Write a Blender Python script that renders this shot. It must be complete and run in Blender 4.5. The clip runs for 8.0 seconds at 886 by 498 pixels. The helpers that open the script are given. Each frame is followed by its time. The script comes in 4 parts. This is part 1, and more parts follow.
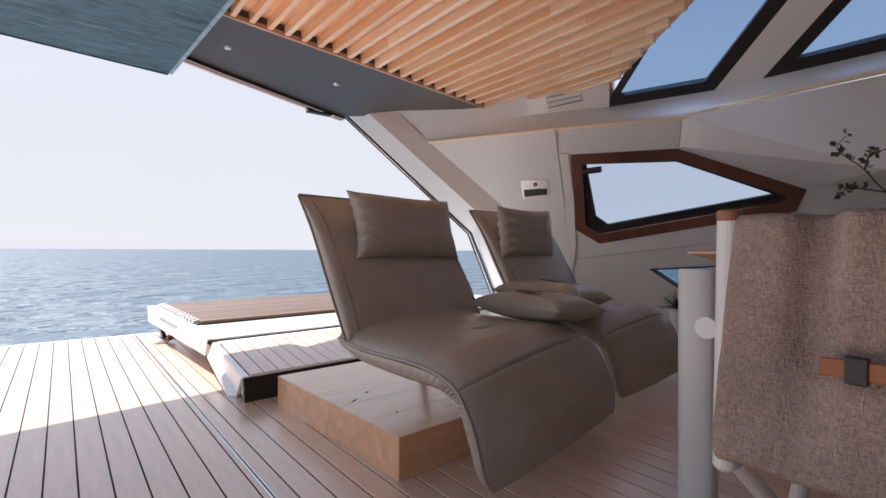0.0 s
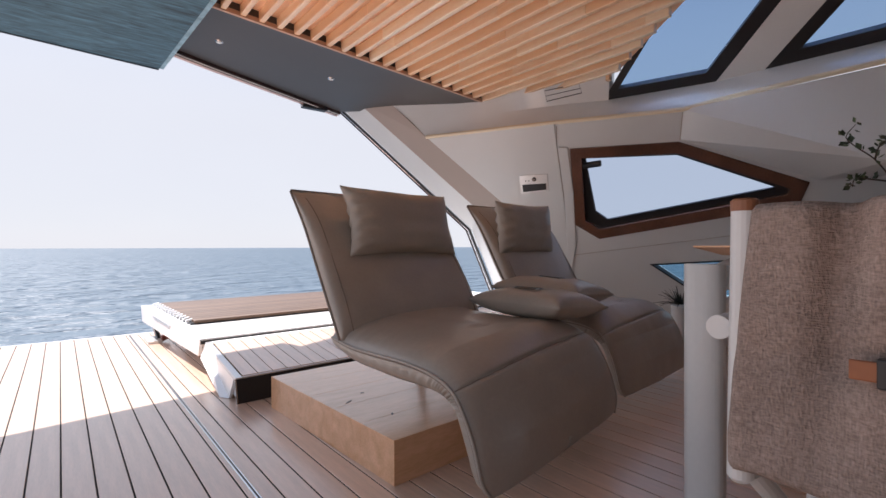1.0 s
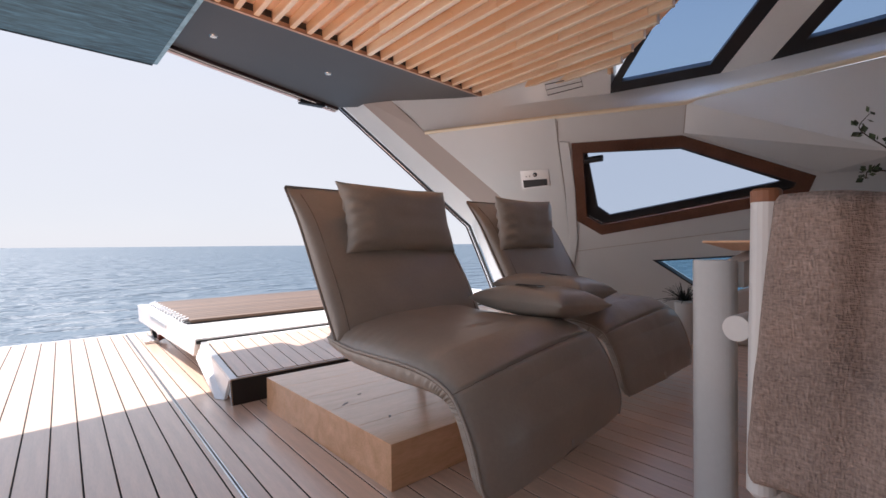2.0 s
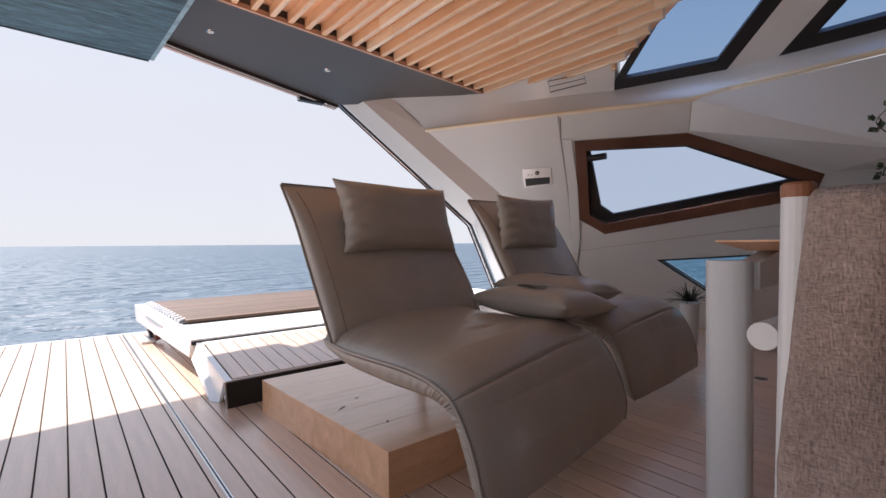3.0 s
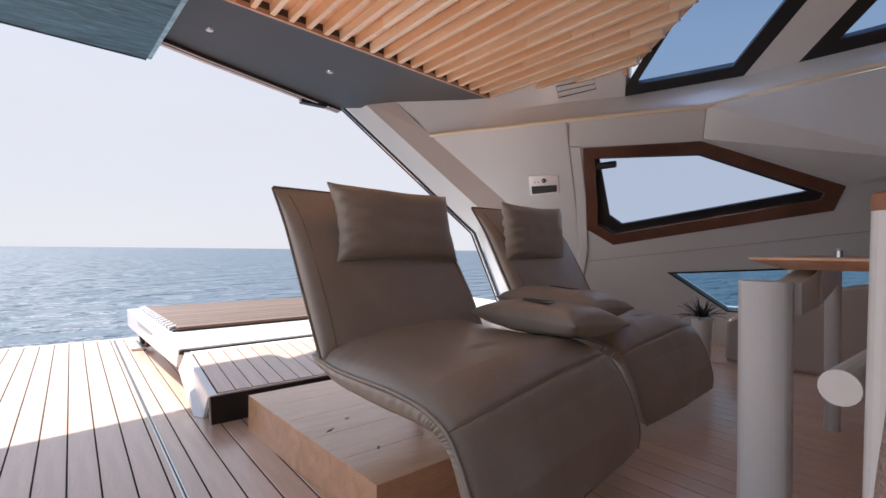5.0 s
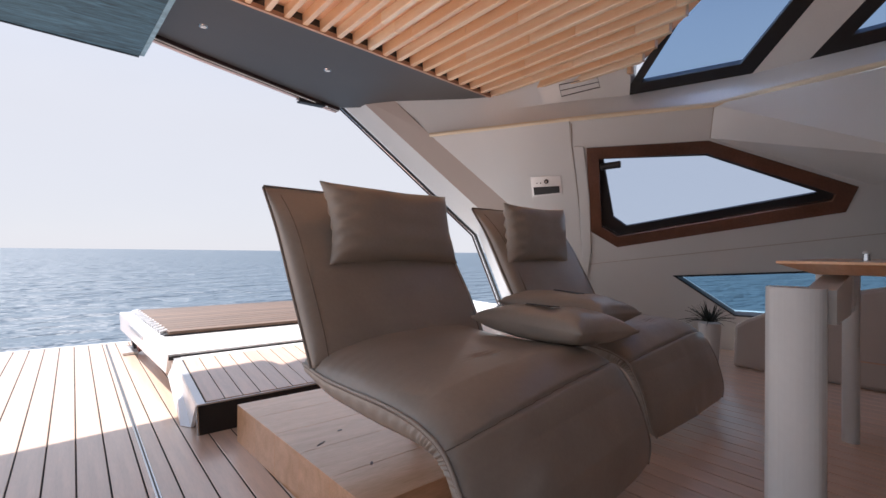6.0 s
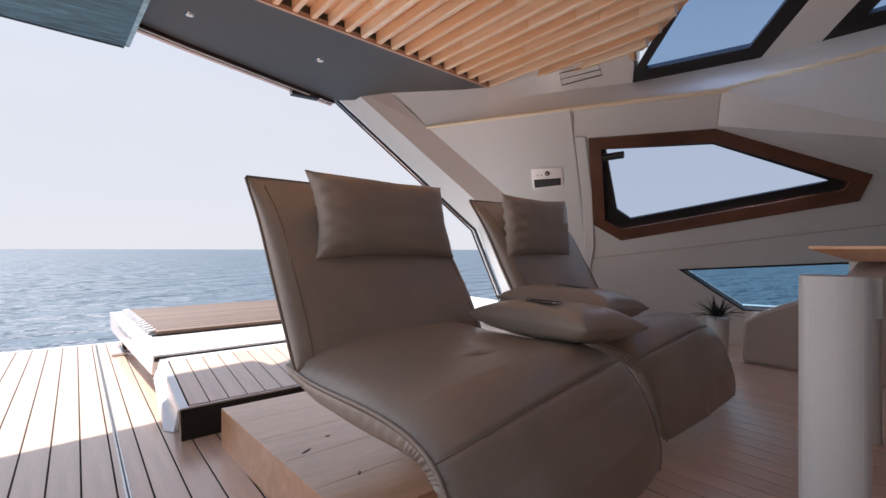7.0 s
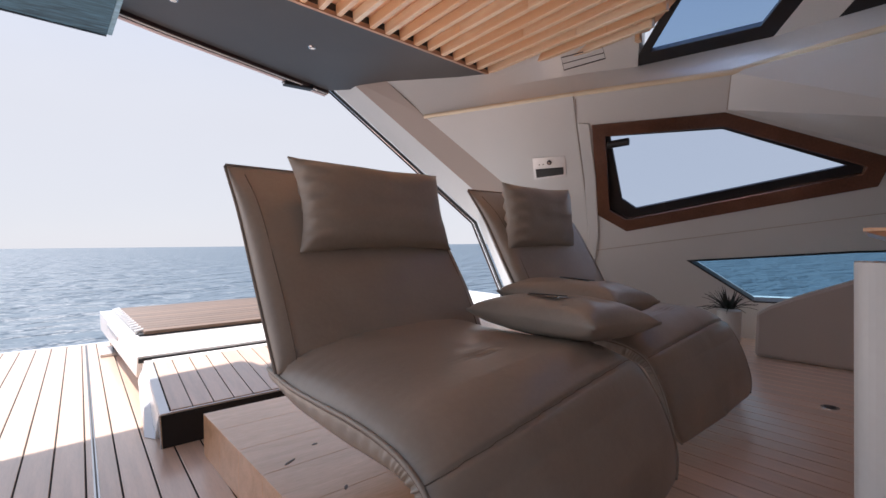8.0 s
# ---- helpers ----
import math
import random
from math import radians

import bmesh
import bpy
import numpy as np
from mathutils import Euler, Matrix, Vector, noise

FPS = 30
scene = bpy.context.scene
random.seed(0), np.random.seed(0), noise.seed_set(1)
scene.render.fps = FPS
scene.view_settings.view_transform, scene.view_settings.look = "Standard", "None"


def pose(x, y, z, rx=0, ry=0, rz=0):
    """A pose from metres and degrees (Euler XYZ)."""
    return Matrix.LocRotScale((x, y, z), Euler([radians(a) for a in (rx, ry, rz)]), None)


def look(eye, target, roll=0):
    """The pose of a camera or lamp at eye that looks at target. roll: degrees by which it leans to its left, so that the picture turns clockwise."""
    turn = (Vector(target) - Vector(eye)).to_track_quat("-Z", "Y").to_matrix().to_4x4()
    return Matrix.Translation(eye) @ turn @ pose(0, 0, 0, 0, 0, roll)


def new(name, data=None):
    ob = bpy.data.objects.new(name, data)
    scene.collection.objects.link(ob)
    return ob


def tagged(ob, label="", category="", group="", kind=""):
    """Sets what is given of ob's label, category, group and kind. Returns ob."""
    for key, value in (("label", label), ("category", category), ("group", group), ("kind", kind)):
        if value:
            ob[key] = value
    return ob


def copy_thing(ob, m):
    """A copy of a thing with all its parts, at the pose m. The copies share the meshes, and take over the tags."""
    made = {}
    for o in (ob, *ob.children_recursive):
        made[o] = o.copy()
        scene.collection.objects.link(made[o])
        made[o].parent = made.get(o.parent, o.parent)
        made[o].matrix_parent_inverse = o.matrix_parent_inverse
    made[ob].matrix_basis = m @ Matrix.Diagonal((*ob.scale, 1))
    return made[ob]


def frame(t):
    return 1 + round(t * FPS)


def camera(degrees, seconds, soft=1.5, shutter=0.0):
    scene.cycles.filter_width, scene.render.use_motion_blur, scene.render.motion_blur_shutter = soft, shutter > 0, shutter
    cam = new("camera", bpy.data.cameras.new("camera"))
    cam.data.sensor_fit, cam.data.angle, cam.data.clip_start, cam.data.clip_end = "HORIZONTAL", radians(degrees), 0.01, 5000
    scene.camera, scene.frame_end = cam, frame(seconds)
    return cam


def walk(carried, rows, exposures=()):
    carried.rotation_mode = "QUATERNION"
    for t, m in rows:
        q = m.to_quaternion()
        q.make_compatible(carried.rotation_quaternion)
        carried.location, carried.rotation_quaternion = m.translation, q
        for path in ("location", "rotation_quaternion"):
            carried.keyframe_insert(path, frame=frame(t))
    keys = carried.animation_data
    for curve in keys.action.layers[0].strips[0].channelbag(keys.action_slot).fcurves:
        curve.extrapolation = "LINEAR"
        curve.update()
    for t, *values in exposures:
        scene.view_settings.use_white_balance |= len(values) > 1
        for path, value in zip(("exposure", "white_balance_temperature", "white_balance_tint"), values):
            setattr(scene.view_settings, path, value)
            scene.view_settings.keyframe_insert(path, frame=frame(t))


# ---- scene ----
cam = camera(86.05, 8.0)
# seconds, x, y, z, yaw, pitch, lean
PATH = [
    (0.0, 0.0, 0.0, 0.78, -38.826, 0.155, 0.243),
    (0.5, 0.025, 0.018, 0.779, -38.862, 0.001, 0.033),
    (1.0, 0.049, 0.04, 0.777, -38.913, -0.227, -0.178),
    (1.5, 0.072, 0.059, 0.776, -38.904, -0.449, -0.435),
    (3.0, 0.136, 0.124, 0.776, -38.63, -0.681, -0.427),
    (3.5, 0.157, 0.146, 0.776, -38.503, -0.544, -0.161),
    (4.0, 0.181, 0.167, 0.78, -38.376, -0.324, 0.151),
    (4.5, 0.206, 0.19, 0.786, -38.252, -0.085, 0.418),
    (6.0, 0.3, 0.288, 0.789, -37.962, 0.403, 0.609),
    (6.5, 0.343, 0.324, 0.78, -37.875, 0.303, 0.461),
    (7.0, 0.393, 0.363, 0.772, -37.774, 0.07, 0.087),
    (7.5, 0.446, 0.406, 0.767, -37.653, -0.213, -0.264),
    (8.0, 0.493, 0.451, 0.761, -37.5, -0.582, -0.589),
]
walk(cam, [(t, pose(x, y, z, 90 + pitch, -lean, yaw)) for t, x, y, z, yaw, pitch, lean in PATH],
     exposures=[(0.0, 1.22, 6250, 15), (8.0, 1.14, 6250, 15)])

# ---- world and light ----
SUN_ELEVATION, SUN_AZIMUTH = 54.4, -20.0   # degrees; azimuth from aft (+y) towards port (+x)
world = bpy.data.worlds.new("world")
scene.world = world
world.use_nodes = True
wn = world.node_tree.nodes
wn.clear()
sky = wn.new("ShaderNodeTexSky")
sky.sky_type, sky.sun_disc = "NISHITA", False
sky.sun_elevation, sky.sun_rotation = radians(SUN_ELEVATION), radians(SUN_AZIMUTH)
sky.air_density, sky.dust_density, sky.ozone_density = 1.0, 0.3, 1.2
bg = wn.new("ShaderNodeBackground")
bg.inputs["Strength"].default_value = 0.073
wo = wn.new("ShaderNodeOutputWorld")
haze = wn.new("ShaderNodeHueSaturation")   # thin high haze greys the blue
haze.inputs["Saturation"].default_value = 0.7
world.node_tree.links.new(sky.outputs[0], haze.inputs["Color"])
wc = wn.new("ShaderNodeTexCoord")
wm = wn.new("ShaderNodeMapping")
wm.inputs["Scale"].default_value = (1.0, 1.0, 2.5)
cloud = wn.new("ShaderNodeTexNoise")
cloud.inputs["Scale"].default_value, cloud.inputs["Detail"].default_value = 2.6, 7
cramp = wn.new("ShaderNodeValToRGB")
cramp.color_ramp.elements[0].position, cramp.color_ramp.elements[1].position = 0.42, 0.72
cramp.color_ramp.elements[0].color, cramp.color_ramp.elements[1].color = (0.95, 0.95, 0.95, 1), (1.2, 1.16, 1.12, 1)
veil = wn.new("ShaderNodeMix")
veil.data_type, veil.blend_type = "RGBA", "MULTIPLY"
veil.inputs[0].default_value = 1.0
world.node_tree.links.new(wc.outputs["Generated"], wm.inputs[0])
world.node_tree.links.new(wm.outputs[0], cloud.inputs[0])
world.node_tree.links.new(cloud.outputs[0], cramp.inputs[0])
world.node_tree.links.new(haze.outputs[0], veil.inputs[6])
world.node_tree.links.new(cramp.outputs[0], veil.inputs[7])
# sea haze: pale and even low down, clearing and brightening towards the top of the sky
wsep, clear, mist, high = (wn.new(k) for k in ("ShaderNodeSeparateXYZ", "ShaderNodeMapRange", "ShaderNodeMix", "ShaderNodeMapRange"))
for node, span in ((clear, (0.22, 0.75, 0.94, 0.0)), (high, (0.55, 0.92, 1.0, 2.8))):
    node.interpolation_type = "SMOOTHSTEP"
    for socket, value in zip(("From Min", "From Max", "To Min", "To Max"), span):
        node.inputs[socket].default_value = value
    world.node_tree.links.new(wsep.outputs[2], node.inputs[0])
mist.data_type = "RGBA"
mist.inputs[7].default_value = (4.75, 4.85, 4.98, 1)
dull = wn.new("ShaderNodeVectorMath")
dull.operation = "SCALE"
world.node_tree.links.new(wc.outputs["Generated"], wsep.inputs[0])
world.node_tree.links.new(clear.outputs[0], mist.inputs[0])
world.node_tree.links.new(veil.outputs[2], mist.inputs[6])
world.node_tree.links.new(mist.outputs[2], dull.inputs[0])
world.node_tree.links.new(high.outputs[0], dull.inputs["Scale"])
world.node_tree.links.new(dull.outputs[0], bg.inputs[0])
world.node_tree.links.new(bg.outputs[0], wo.inputs[0])
sun_data = bpy.data.lights.new("sun", "SUN")
sun_data.energy, sun_data.angle, sun_data.color = 4.0, radians(0.6), (1.0, 0.95, 0.88)
sun = new("sun", sun_data)
_az, _el = radians(SUN_AZIMUTH), radians(SUN_ELEVATION)
sun.matrix_world = look((0, 0, 30), (-math.sin(_az) * math.cos(_el), -math.cos(_az) * math.cos(_el), 30 - math.sin(_el)))


# ---- materials ----
def shade(name, base, rough=0.5, metal=0.0, vary=0.12, scale=6.0, stretch=(1, 1, 1), bump=0.1, fine=80.0, island=0.0, spec=0.5, second=None, objrand=0.0, coat=0.0, distort=0.0, stops=(0.3, 0.7)):
    """Principled material: two scales of noise for tone and relief; second: the other end of the tone range."""
    m = bpy.data.materials.new(name)
    m.use_nodes = True
    nt = m.node_tree
    n, lk = nt.nodes, nt.links
    b = n["Principled BSDF"]
    b.inputs["Roughness"].default_value, b.inputs["Metallic"].default_value = rough, metal
    b.inputs["Specular IOR Level"].default_value = spec
    b.inputs["Coat Weight"].default_value = coat
    b.inputs["Coat Roughness"].default_value = 0.2
    tc = n.new("ShaderNodeTexCoord")
    mp = n.new("ShaderNodeMapping")
    mp.inputs["Scale"].default_value = stretch
    lk.new(tc.outputs["Object"], mp.inputs[0])
    n1, n2 = n.new("ShaderNodeTexNoise"), n.new("ShaderNodeTexNoise")
    n1.inputs["Scale"].default_value, n2.inputs["Scale"].default_value = scale, fine
    n1.inputs["Detail"].default_value, n2.inputs["Detail"].default_value = 5, 4
    n1.inputs["Distortion"].default_value = distort
    lk.new(mp.outputs[0], n1.inputs[0])
    lk.new(mp.outputs[0], n2.inputs[0])
    mix = n.new("ShaderNodeMath")
    mix.operation = "MULTIPLY_ADD"
    mix.inputs[1].default_value = 0.35
    lk.new(n2.outputs[0], mix.inputs[0])
    sub = n.new("ShaderNodeMath")
    sub.operation = "MULTIPLY"
    sub.inputs[1].default_value = 0.65
    lk.new(n1.outputs[0], sub.inputs[0])
    lk.new(sub.outputs[0], mix.inputs[2])
    fac = mix.outputs[0]
    for amount, node_type, socket in ((island, "ShaderNodeNewGeometry", "Random Per Island"), (objrand, "ShaderNodeObjectInfo", "Random")):
        if amount:
            g = n.new(node_type)
            ma = n.new("ShaderNodeMath")
            ma.operation = "MULTIPLY_ADD"
            ma.inputs[1].default_value = amount
            lk.new(g.outputs[socket], ma.inputs[0])
            shift = n.new("ShaderNodeMath")
            shift.operation = "SUBTRACT"
            shift.inputs[1].default_value = amount / 2
            lk.new(fac, shift.inputs[0])
            lk.new(shift.outputs[0], ma.inputs[2])
            fac = ma.outputs[0]
    ramp = n.new("ShaderNodeValToRGB")
    lo = tuple(c * (1 - vary) for c in base)
    hi = second or tuple(min(1.0, c * (1 + vary)) for c in base)
    ramp.color_ramp.elements[0].position, ramp.color_ramp.elements[1].position = stops
    ramp.color_ramp.elements[0].color, ramp.color_ramp.elements[1].color = (*lo, 1), (*hi, 1)
    lk.new(fac, ramp.inputs[0])
    lk.new(ramp.outputs[0], b.inputs["Base Color"])
    if bump:
        bp = n.new("ShaderNodeBump")
        bp.inputs["Strength"].default_value, bp.inputs["Distance"].default_value = bump, 0.004
        lk.new(mix.outputs[0], bp.inputs["Height"])
        lk.new(bp.outputs[0], b.inputs["Normal"])
    return m


def glass(name, tint=(1, 1, 1)):
    m = bpy.data.materials.new(name)
    m.use_nodes = True
    b = m.node_tree.nodes["Principled BSDF"]
    b.inputs["Base Color"].default_value = (*tint, 1)
    b.inputs["Roughness"].default_value = 0.0
    b.inputs["IOR"].default_value = 1.05
    b.inputs["Transmission Weight"].default_value = 1.0
    return m


TEAK = shade("teak", (0.76, 0.53, 0.395), 0.32, coat=1.0, spec=0.8, vary=0.15, scale=3, stretch=(14, 0.8, 6), bump=0.15, fine=30, objrand=0.2)
MATWOOD = shade("mat_wood", (0.125, 0.076, 0.050), 0.6, vary=0.3, scale=3, stretch=(1, 9, 9), bump=0.2, fine=24, objrand=0.3)
CAULK = shade("caulk", (0.03, 0.026, 0.024), 0.8, spec=0.2, bump=0)
OAK = shade("oak", (0.90, 0.45, 0.20), 0.32, coat=0.9, vary=0.28, scale=2.0, stretch=(1.2, 7, 7), bump=0.25, fine=22, second=(0.93, 0.54, 0.31), distort=0.8)
LEATHER = shade("leather", (0.388, 0.330, 0.276), 0.36, coat=0.25, vary=0.08, scale=5, bump=0.45, fine=70)
PIPING = shade("piping", (0.20, 0.155, 0.125), 0.6, bump=0)
# The pale tone, random per slat piece, paints in bright patches of reflected sunlight.
SLATWOOD = shade("slat_wood", (0.93, 0.61, 0.37), 0.26, coat=0.8, stops=(0.42, 0.88), vary=0.10, scale=2.0, stretch=(10, 0.9, 10), bump=0.12, fine=22, island=0.45, second=(0.97, 0.84, 0.64))
CEILWOOD = shade("ceiling_wood", (0.88, 0.52, 0.32), 0.6, vary=0.2, scale=3, stretch=(8, 1, 8))
TRIMWOOD = shade("trim_wood", (0.52, 0.32, 0.22), 0.45, vary=0.15, scale=3, stretch=(1, 8, 8))
DARKPANEL = shade("dark_panel", (0.062, 0.058, 0.058), 0.4, vary=0.1, scale=2, bump=0.02)
BLUEWOOD = shade("blue_stained_wood", (0.008, 0.028, 0.046), 0.45, vary=0.7, scale=2.6, stretch=(1.0, 5, 5), bump=0.5, fine=14, second=(0.085, 0.19, 0.26), distort=2.4)
BLUEEDGE = shade("blue_edge", (0.22, 0.36, 0.45), 0.4, vary=0.35, scale=14, bump=0.1)
CREAM = shade("cream_panel", (0.66, 0.66, 0.648), 0.38, coat=0.3, vary=0.04, scale=2, bump=0.05, fine=300)
CREAMDARK = shade("taupe_panel", (0.42, 0.355, 0.315), 0.45, vary=0.05, scale=2, bump=0.05, fine=300)
LACQUER = shade("white_lacquer", (0.80, 0.80, 0.79), 0.24, coat=0.6, vary=0.03, scale=2, bump=0.02)
WHITE = shade("white_paint", (0.66, 0.66, 0.65), 0.3, vary=0.04, scale=4, bump=0.03)
GELCOAT = shade("gelcoat", (0.84, 0.84, 0.84), 0.22, vary=0.05, scale=3, bump=0.03)
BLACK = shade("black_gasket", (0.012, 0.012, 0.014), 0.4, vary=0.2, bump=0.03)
BRONZE = shade("bronze_frame", (0.15, 0.068, 0.042), 0.16, metal=0.35, coat=0.8, vary=0.4, scale=3, bump=0.05)
CHROME = shade("polished_steel", (0.62, 0.63, 0.65), 0.14, metal=1.0, vary=0.08, bump=0.02)
STRAP = shade("leather_strap", (0.30, 0.10, 0.035), 0.45, vary=0.2, bump=0.1)
WALNUT = shade("dark_cap_wood", (0.26, 0.105, 0.05), 0.45, vary=0.25, scale=8, stretch=(3, 3, 1))
SATIN = shade("satin_steel", (0.72, 0.72, 0.72), 0.28, metal=0.7, vary=0.06, bump=0.02)
STRIP = shade("pale_strip", (0.80, 0.68, 0.50), 0.4, vary=0.04, bump=0)
RUST = shade("rust_red", (0.22, 0.055, 0.035), 0.6, vary=0.3, scale=20, bump=0.1)
MAROON = shade("dark_track", (0.03, 0.016, 0.016), 0.4, bump=0)
PINK = shade("pale_pink_lip", (0.62, 0.48, 0.45), 0.4, vary=0.06, bump=0.02)
BLUEGLASS = glass("blue_glass", (0.30, 0.46, 0.56))
GLASS = glass("tinted_glass", (0.56, 0.64, 0.75))
ROOFGLASS = glass("roof_glass", (0.32, 0.46, 0.64))
LEAF = shade("leaf", (0.035, 0.06, 0.03), 0.5, vary=0.4, scale=20, bump=0.05, island=0.5, second=(0.09, 0.13, 0.06))
SPIKE = shade("spiky_leaf", (0.02, 0.03, 0.028), 0.5, vary=0.4, scale=20, bump=0, island=0.4)
TWIG = shade("twig", (0.05, 0.035, 0.025), 0.7)


def sea_material():
    m = bpy.data.materials.new("sea")
    m.use_nodes = True
    nt = m.node_tree
    n, lk = nt.nodes, nt.links
    b = n["Principled BSDF"]
    b.inputs["Base Color"].default_value = (0.085, 0.120, 0.150, 1)
    b.inputs["Roughness"].default_value = 0.44
    b.inputs["Specular IOR Level"].default_value = 0.3
    b.inputs["IOR"].default_value = 1.33
    tc = n.new("ShaderNodeTexCoord")
    height = None
    for scale, stretch, amount in ((0.30, (1, 2.2, 1), 1.1), (1.1, (1, 2.0, 1), 0.36), (5.0, (1, 1.6, 1), 0.05)):
        mp = n.new("ShaderNodeMapping")
        mp.inputs["Scale"].default_value = stretch
        mp.inputs["Rotation"].default_value = (0, 0, 0.5 + scale)
        tx = n.new("ShaderNodeTexNoise")
        tx.inputs["Scale"].default_value, tx.inputs["Detail"].default_value = scale, 3
        lk.new(tc.outputs["Object"], mp.inputs[0])
        lk.new(mp.outputs[0], tx.inputs[0])
        ma = n.new("ShaderNodeMath")
        ma.operation = "MULTIPLY_ADD"
        ma.inputs[1].default_value = amount
        lk.new(tx.outputs[0], ma.inputs[0])
        if height:
            lk.new(height, ma.inputs[2])
        else:
            ma.inputs[2].default_value = 0
        height = ma.outputs[0]
    bp = n.new("ShaderNodeBump")
    bp.inputs["Strength"].default_value, bp.inputs["Distance"].default_value = 1.0, 1.0
    lk.new(height, bp.inputs["Height"])
    lk.new(bp.outputs[0], b.inputs["Normal"])
    return m


SEA = sea_material()


def weave_material():
    """Coarse woven linen: slubby threads crossing at a pitch of a few millimetres."""
    m = shade("linen", (0.34, 0.262, 0.226), 0.9, vary=0.2, scale=9, bump=0, fine=120, spec=0.2)
    nt = m.node_tree
    n, lk = nt.nodes, nt.links
    b = n["Principled BSDF"]
    tone = b.inputs["Base Color"].links[0].from_socket
    tc = n.new("ShaderNodeTexCoord")
    threads = []
    for stretch in ((60, 430, 120), (60, 120, 430)):
        mp, tx = n.new("ShaderNodeMapping"), n.new("ShaderNodeTexNoise")
        mp.inputs["Scale"].default_value = stretch
        tx.inputs["Scale"].default_value, tx.inputs["Detail"].default_value = 1.0, 1.5
        lk.new(tc.outputs["Object"], mp.inputs[0])
        lk.new(mp.outputs[0], tx.inputs[0])
        threads.append(tx.outputs[0])
    both, norm = n.new("ShaderNodeMath"), n.new("ShaderNodeMath")
    both.operation, norm.operation = "ADD", "MULTIPLY_ADD"
    lk.new(threads[0], both.inputs[0])
    lk.new(threads[1], both.inputs[1])
    norm.inputs[1].default_value, norm.inputs[2].default_value = 0.85, 0.15
    lk.new(both.outputs[0], norm.inputs[0])
    tint = n.new("ShaderNodeVectorMath")
    tint.operation = "SCALE"
    lk.new(tone, tint.inputs[0])
    lk.new(norm.outputs[0], tint.inputs["Scale"])
    lk.new(tint.outputs[0], b.inputs["Base Color"])
    bp = n.new("ShaderNodeBump")
    bp.inputs["Strength"].default_value, bp.inputs["Distance"].default_value = 0.8, 0.004
    lk.new(both.outputs[0], bp.inputs["Height"])
    lk.new(bp.outputs[0], b.inputs["Normal"])
    return m


LINEN = weave_material()


# ---- builders ----
def mesh_of(name, bm, material, smooth=False):
    me = bpy.data.meshes.new(name)
    bm.normal_update()
    bm.to_mesh(me)
    bm.free()
    me.materials.append(material)
    if smooth:
        me.polygons.foreach_set("use_smooth", [True] * len(me.polygons))
    return me


def part(name, bm, material, parent=None, label="", smooth=False):
    ob = new(name, mesh_of(name, bm, material, smooth))
    ob.parent = parent
    if label:
        tagged(ob, label)
    return ob


def thing(name, label, category, group="", at=(0, 0, 0)):
    ob = new(name)
    ob.location = at
    ob.empty_display_size = 0.1
    return tagged(ob, label, category, group)


def box(x0, x1, y0, y1, z0, z1, bevel=0.0, seg=2, bm=None):
    out = bm or bmesh.new()
    m = Matrix.LocRotScale(((x0 + x1) / 2, (y0 + y1) / 2, (z0 + z1) / 2), None, (abs(x1 - x0), abs(y1 - y0), abs(z1 - z0)))
    v = bmesh.ops.create_cube(out, size=1, matrix=m)["verts"]
    if bevel:
        edges = list({e for a in v for e in a.link_edges})
        bmesh.ops.bevel(out, geom=edges, offset=bevel, segments=seg, affect="EDGES", profile=0.5)
    return out


def prism(points, offset, bevel=0.0, holes=()):
    """A flat polygon, with holes, thickened by the vector offset."""
    bm = bmesh.new()
    edges = []
    for loop in (points, *holes):
        vs = [bm.verts.new(p) for p in loop]
        edges += [bm.edges.new((vs[i], vs[(i + 1) % len(vs)])) for i in range(len(vs))]
    if holes:
        bmesh.ops.triangle_fill(bm, use_beauty=True, use_dissolve=False, edges=edges)
    else:
        bm.faces.new(bm.verts)
    faces = bm.faces[:]
    ret = bmesh.ops.extrude_face_region(bm, geom=faces)
    bmesh.ops.translate(bm, vec=offset, verts=[g for g in ret["geom"] if isinstance(g, bmesh.types.BMVert)])
    bmesh.ops.recalc_face_normals(bm, faces=bm.faces[:])
    if bevel:
        sharp = [e for e in bm.edges if len(e.link_faces) == 2 and e.calc_face_angle() > 0.5]
        bmesh.ops.bevel(bm, geom=sharp, offset=bevel, segments=2, affect="EDGES", profile=0.5)
    return bm


def tube(points, r, seg=10, bm=None, closed=False):
    """A round bar along a polyline; r: one radius, or one for each point."""
    out = bm or bmesh.new()
    pts = [Vector(p) for p in points]
    rs = r if isinstance(r, (list, tuple)) else [r] * len(pts)
    rings, side = [], None
    for i, p in enumerate(pts):
        a, b = pts[max(i - 1, 0)], pts[min(i + 1, len(pts) - 1)]
        if closed:
            a, b = pts[i - 1], pts[(i + 1) % len(pts)]
        d = (b - a).normalized()
        if side is None:
            side = d.orthogonal().normalized()
        side = (side - d * side.dot(d)).normalized()
        up = d.cross(side)
        rings.append([out.verts.new(p + (side * math.cos(k * math.tau / seg) + up * math.sin(k * math.tau / seg)) * rs[i]) for k in range(seg)])
    pairs = list(zip(rings, rings[1:])) + ([(rings[-1], rings[0])] if closed else [])
    for r0, r1 in pairs:
        for k in range(seg):
            out.faces.new((r0[k], r0[(k + 1) % seg], r1[(k + 1) % seg], r1[k]))
    if not closed:
        out.faces.new(rings[0][::-1])
        out.faces.new(rings[-1])
    return out


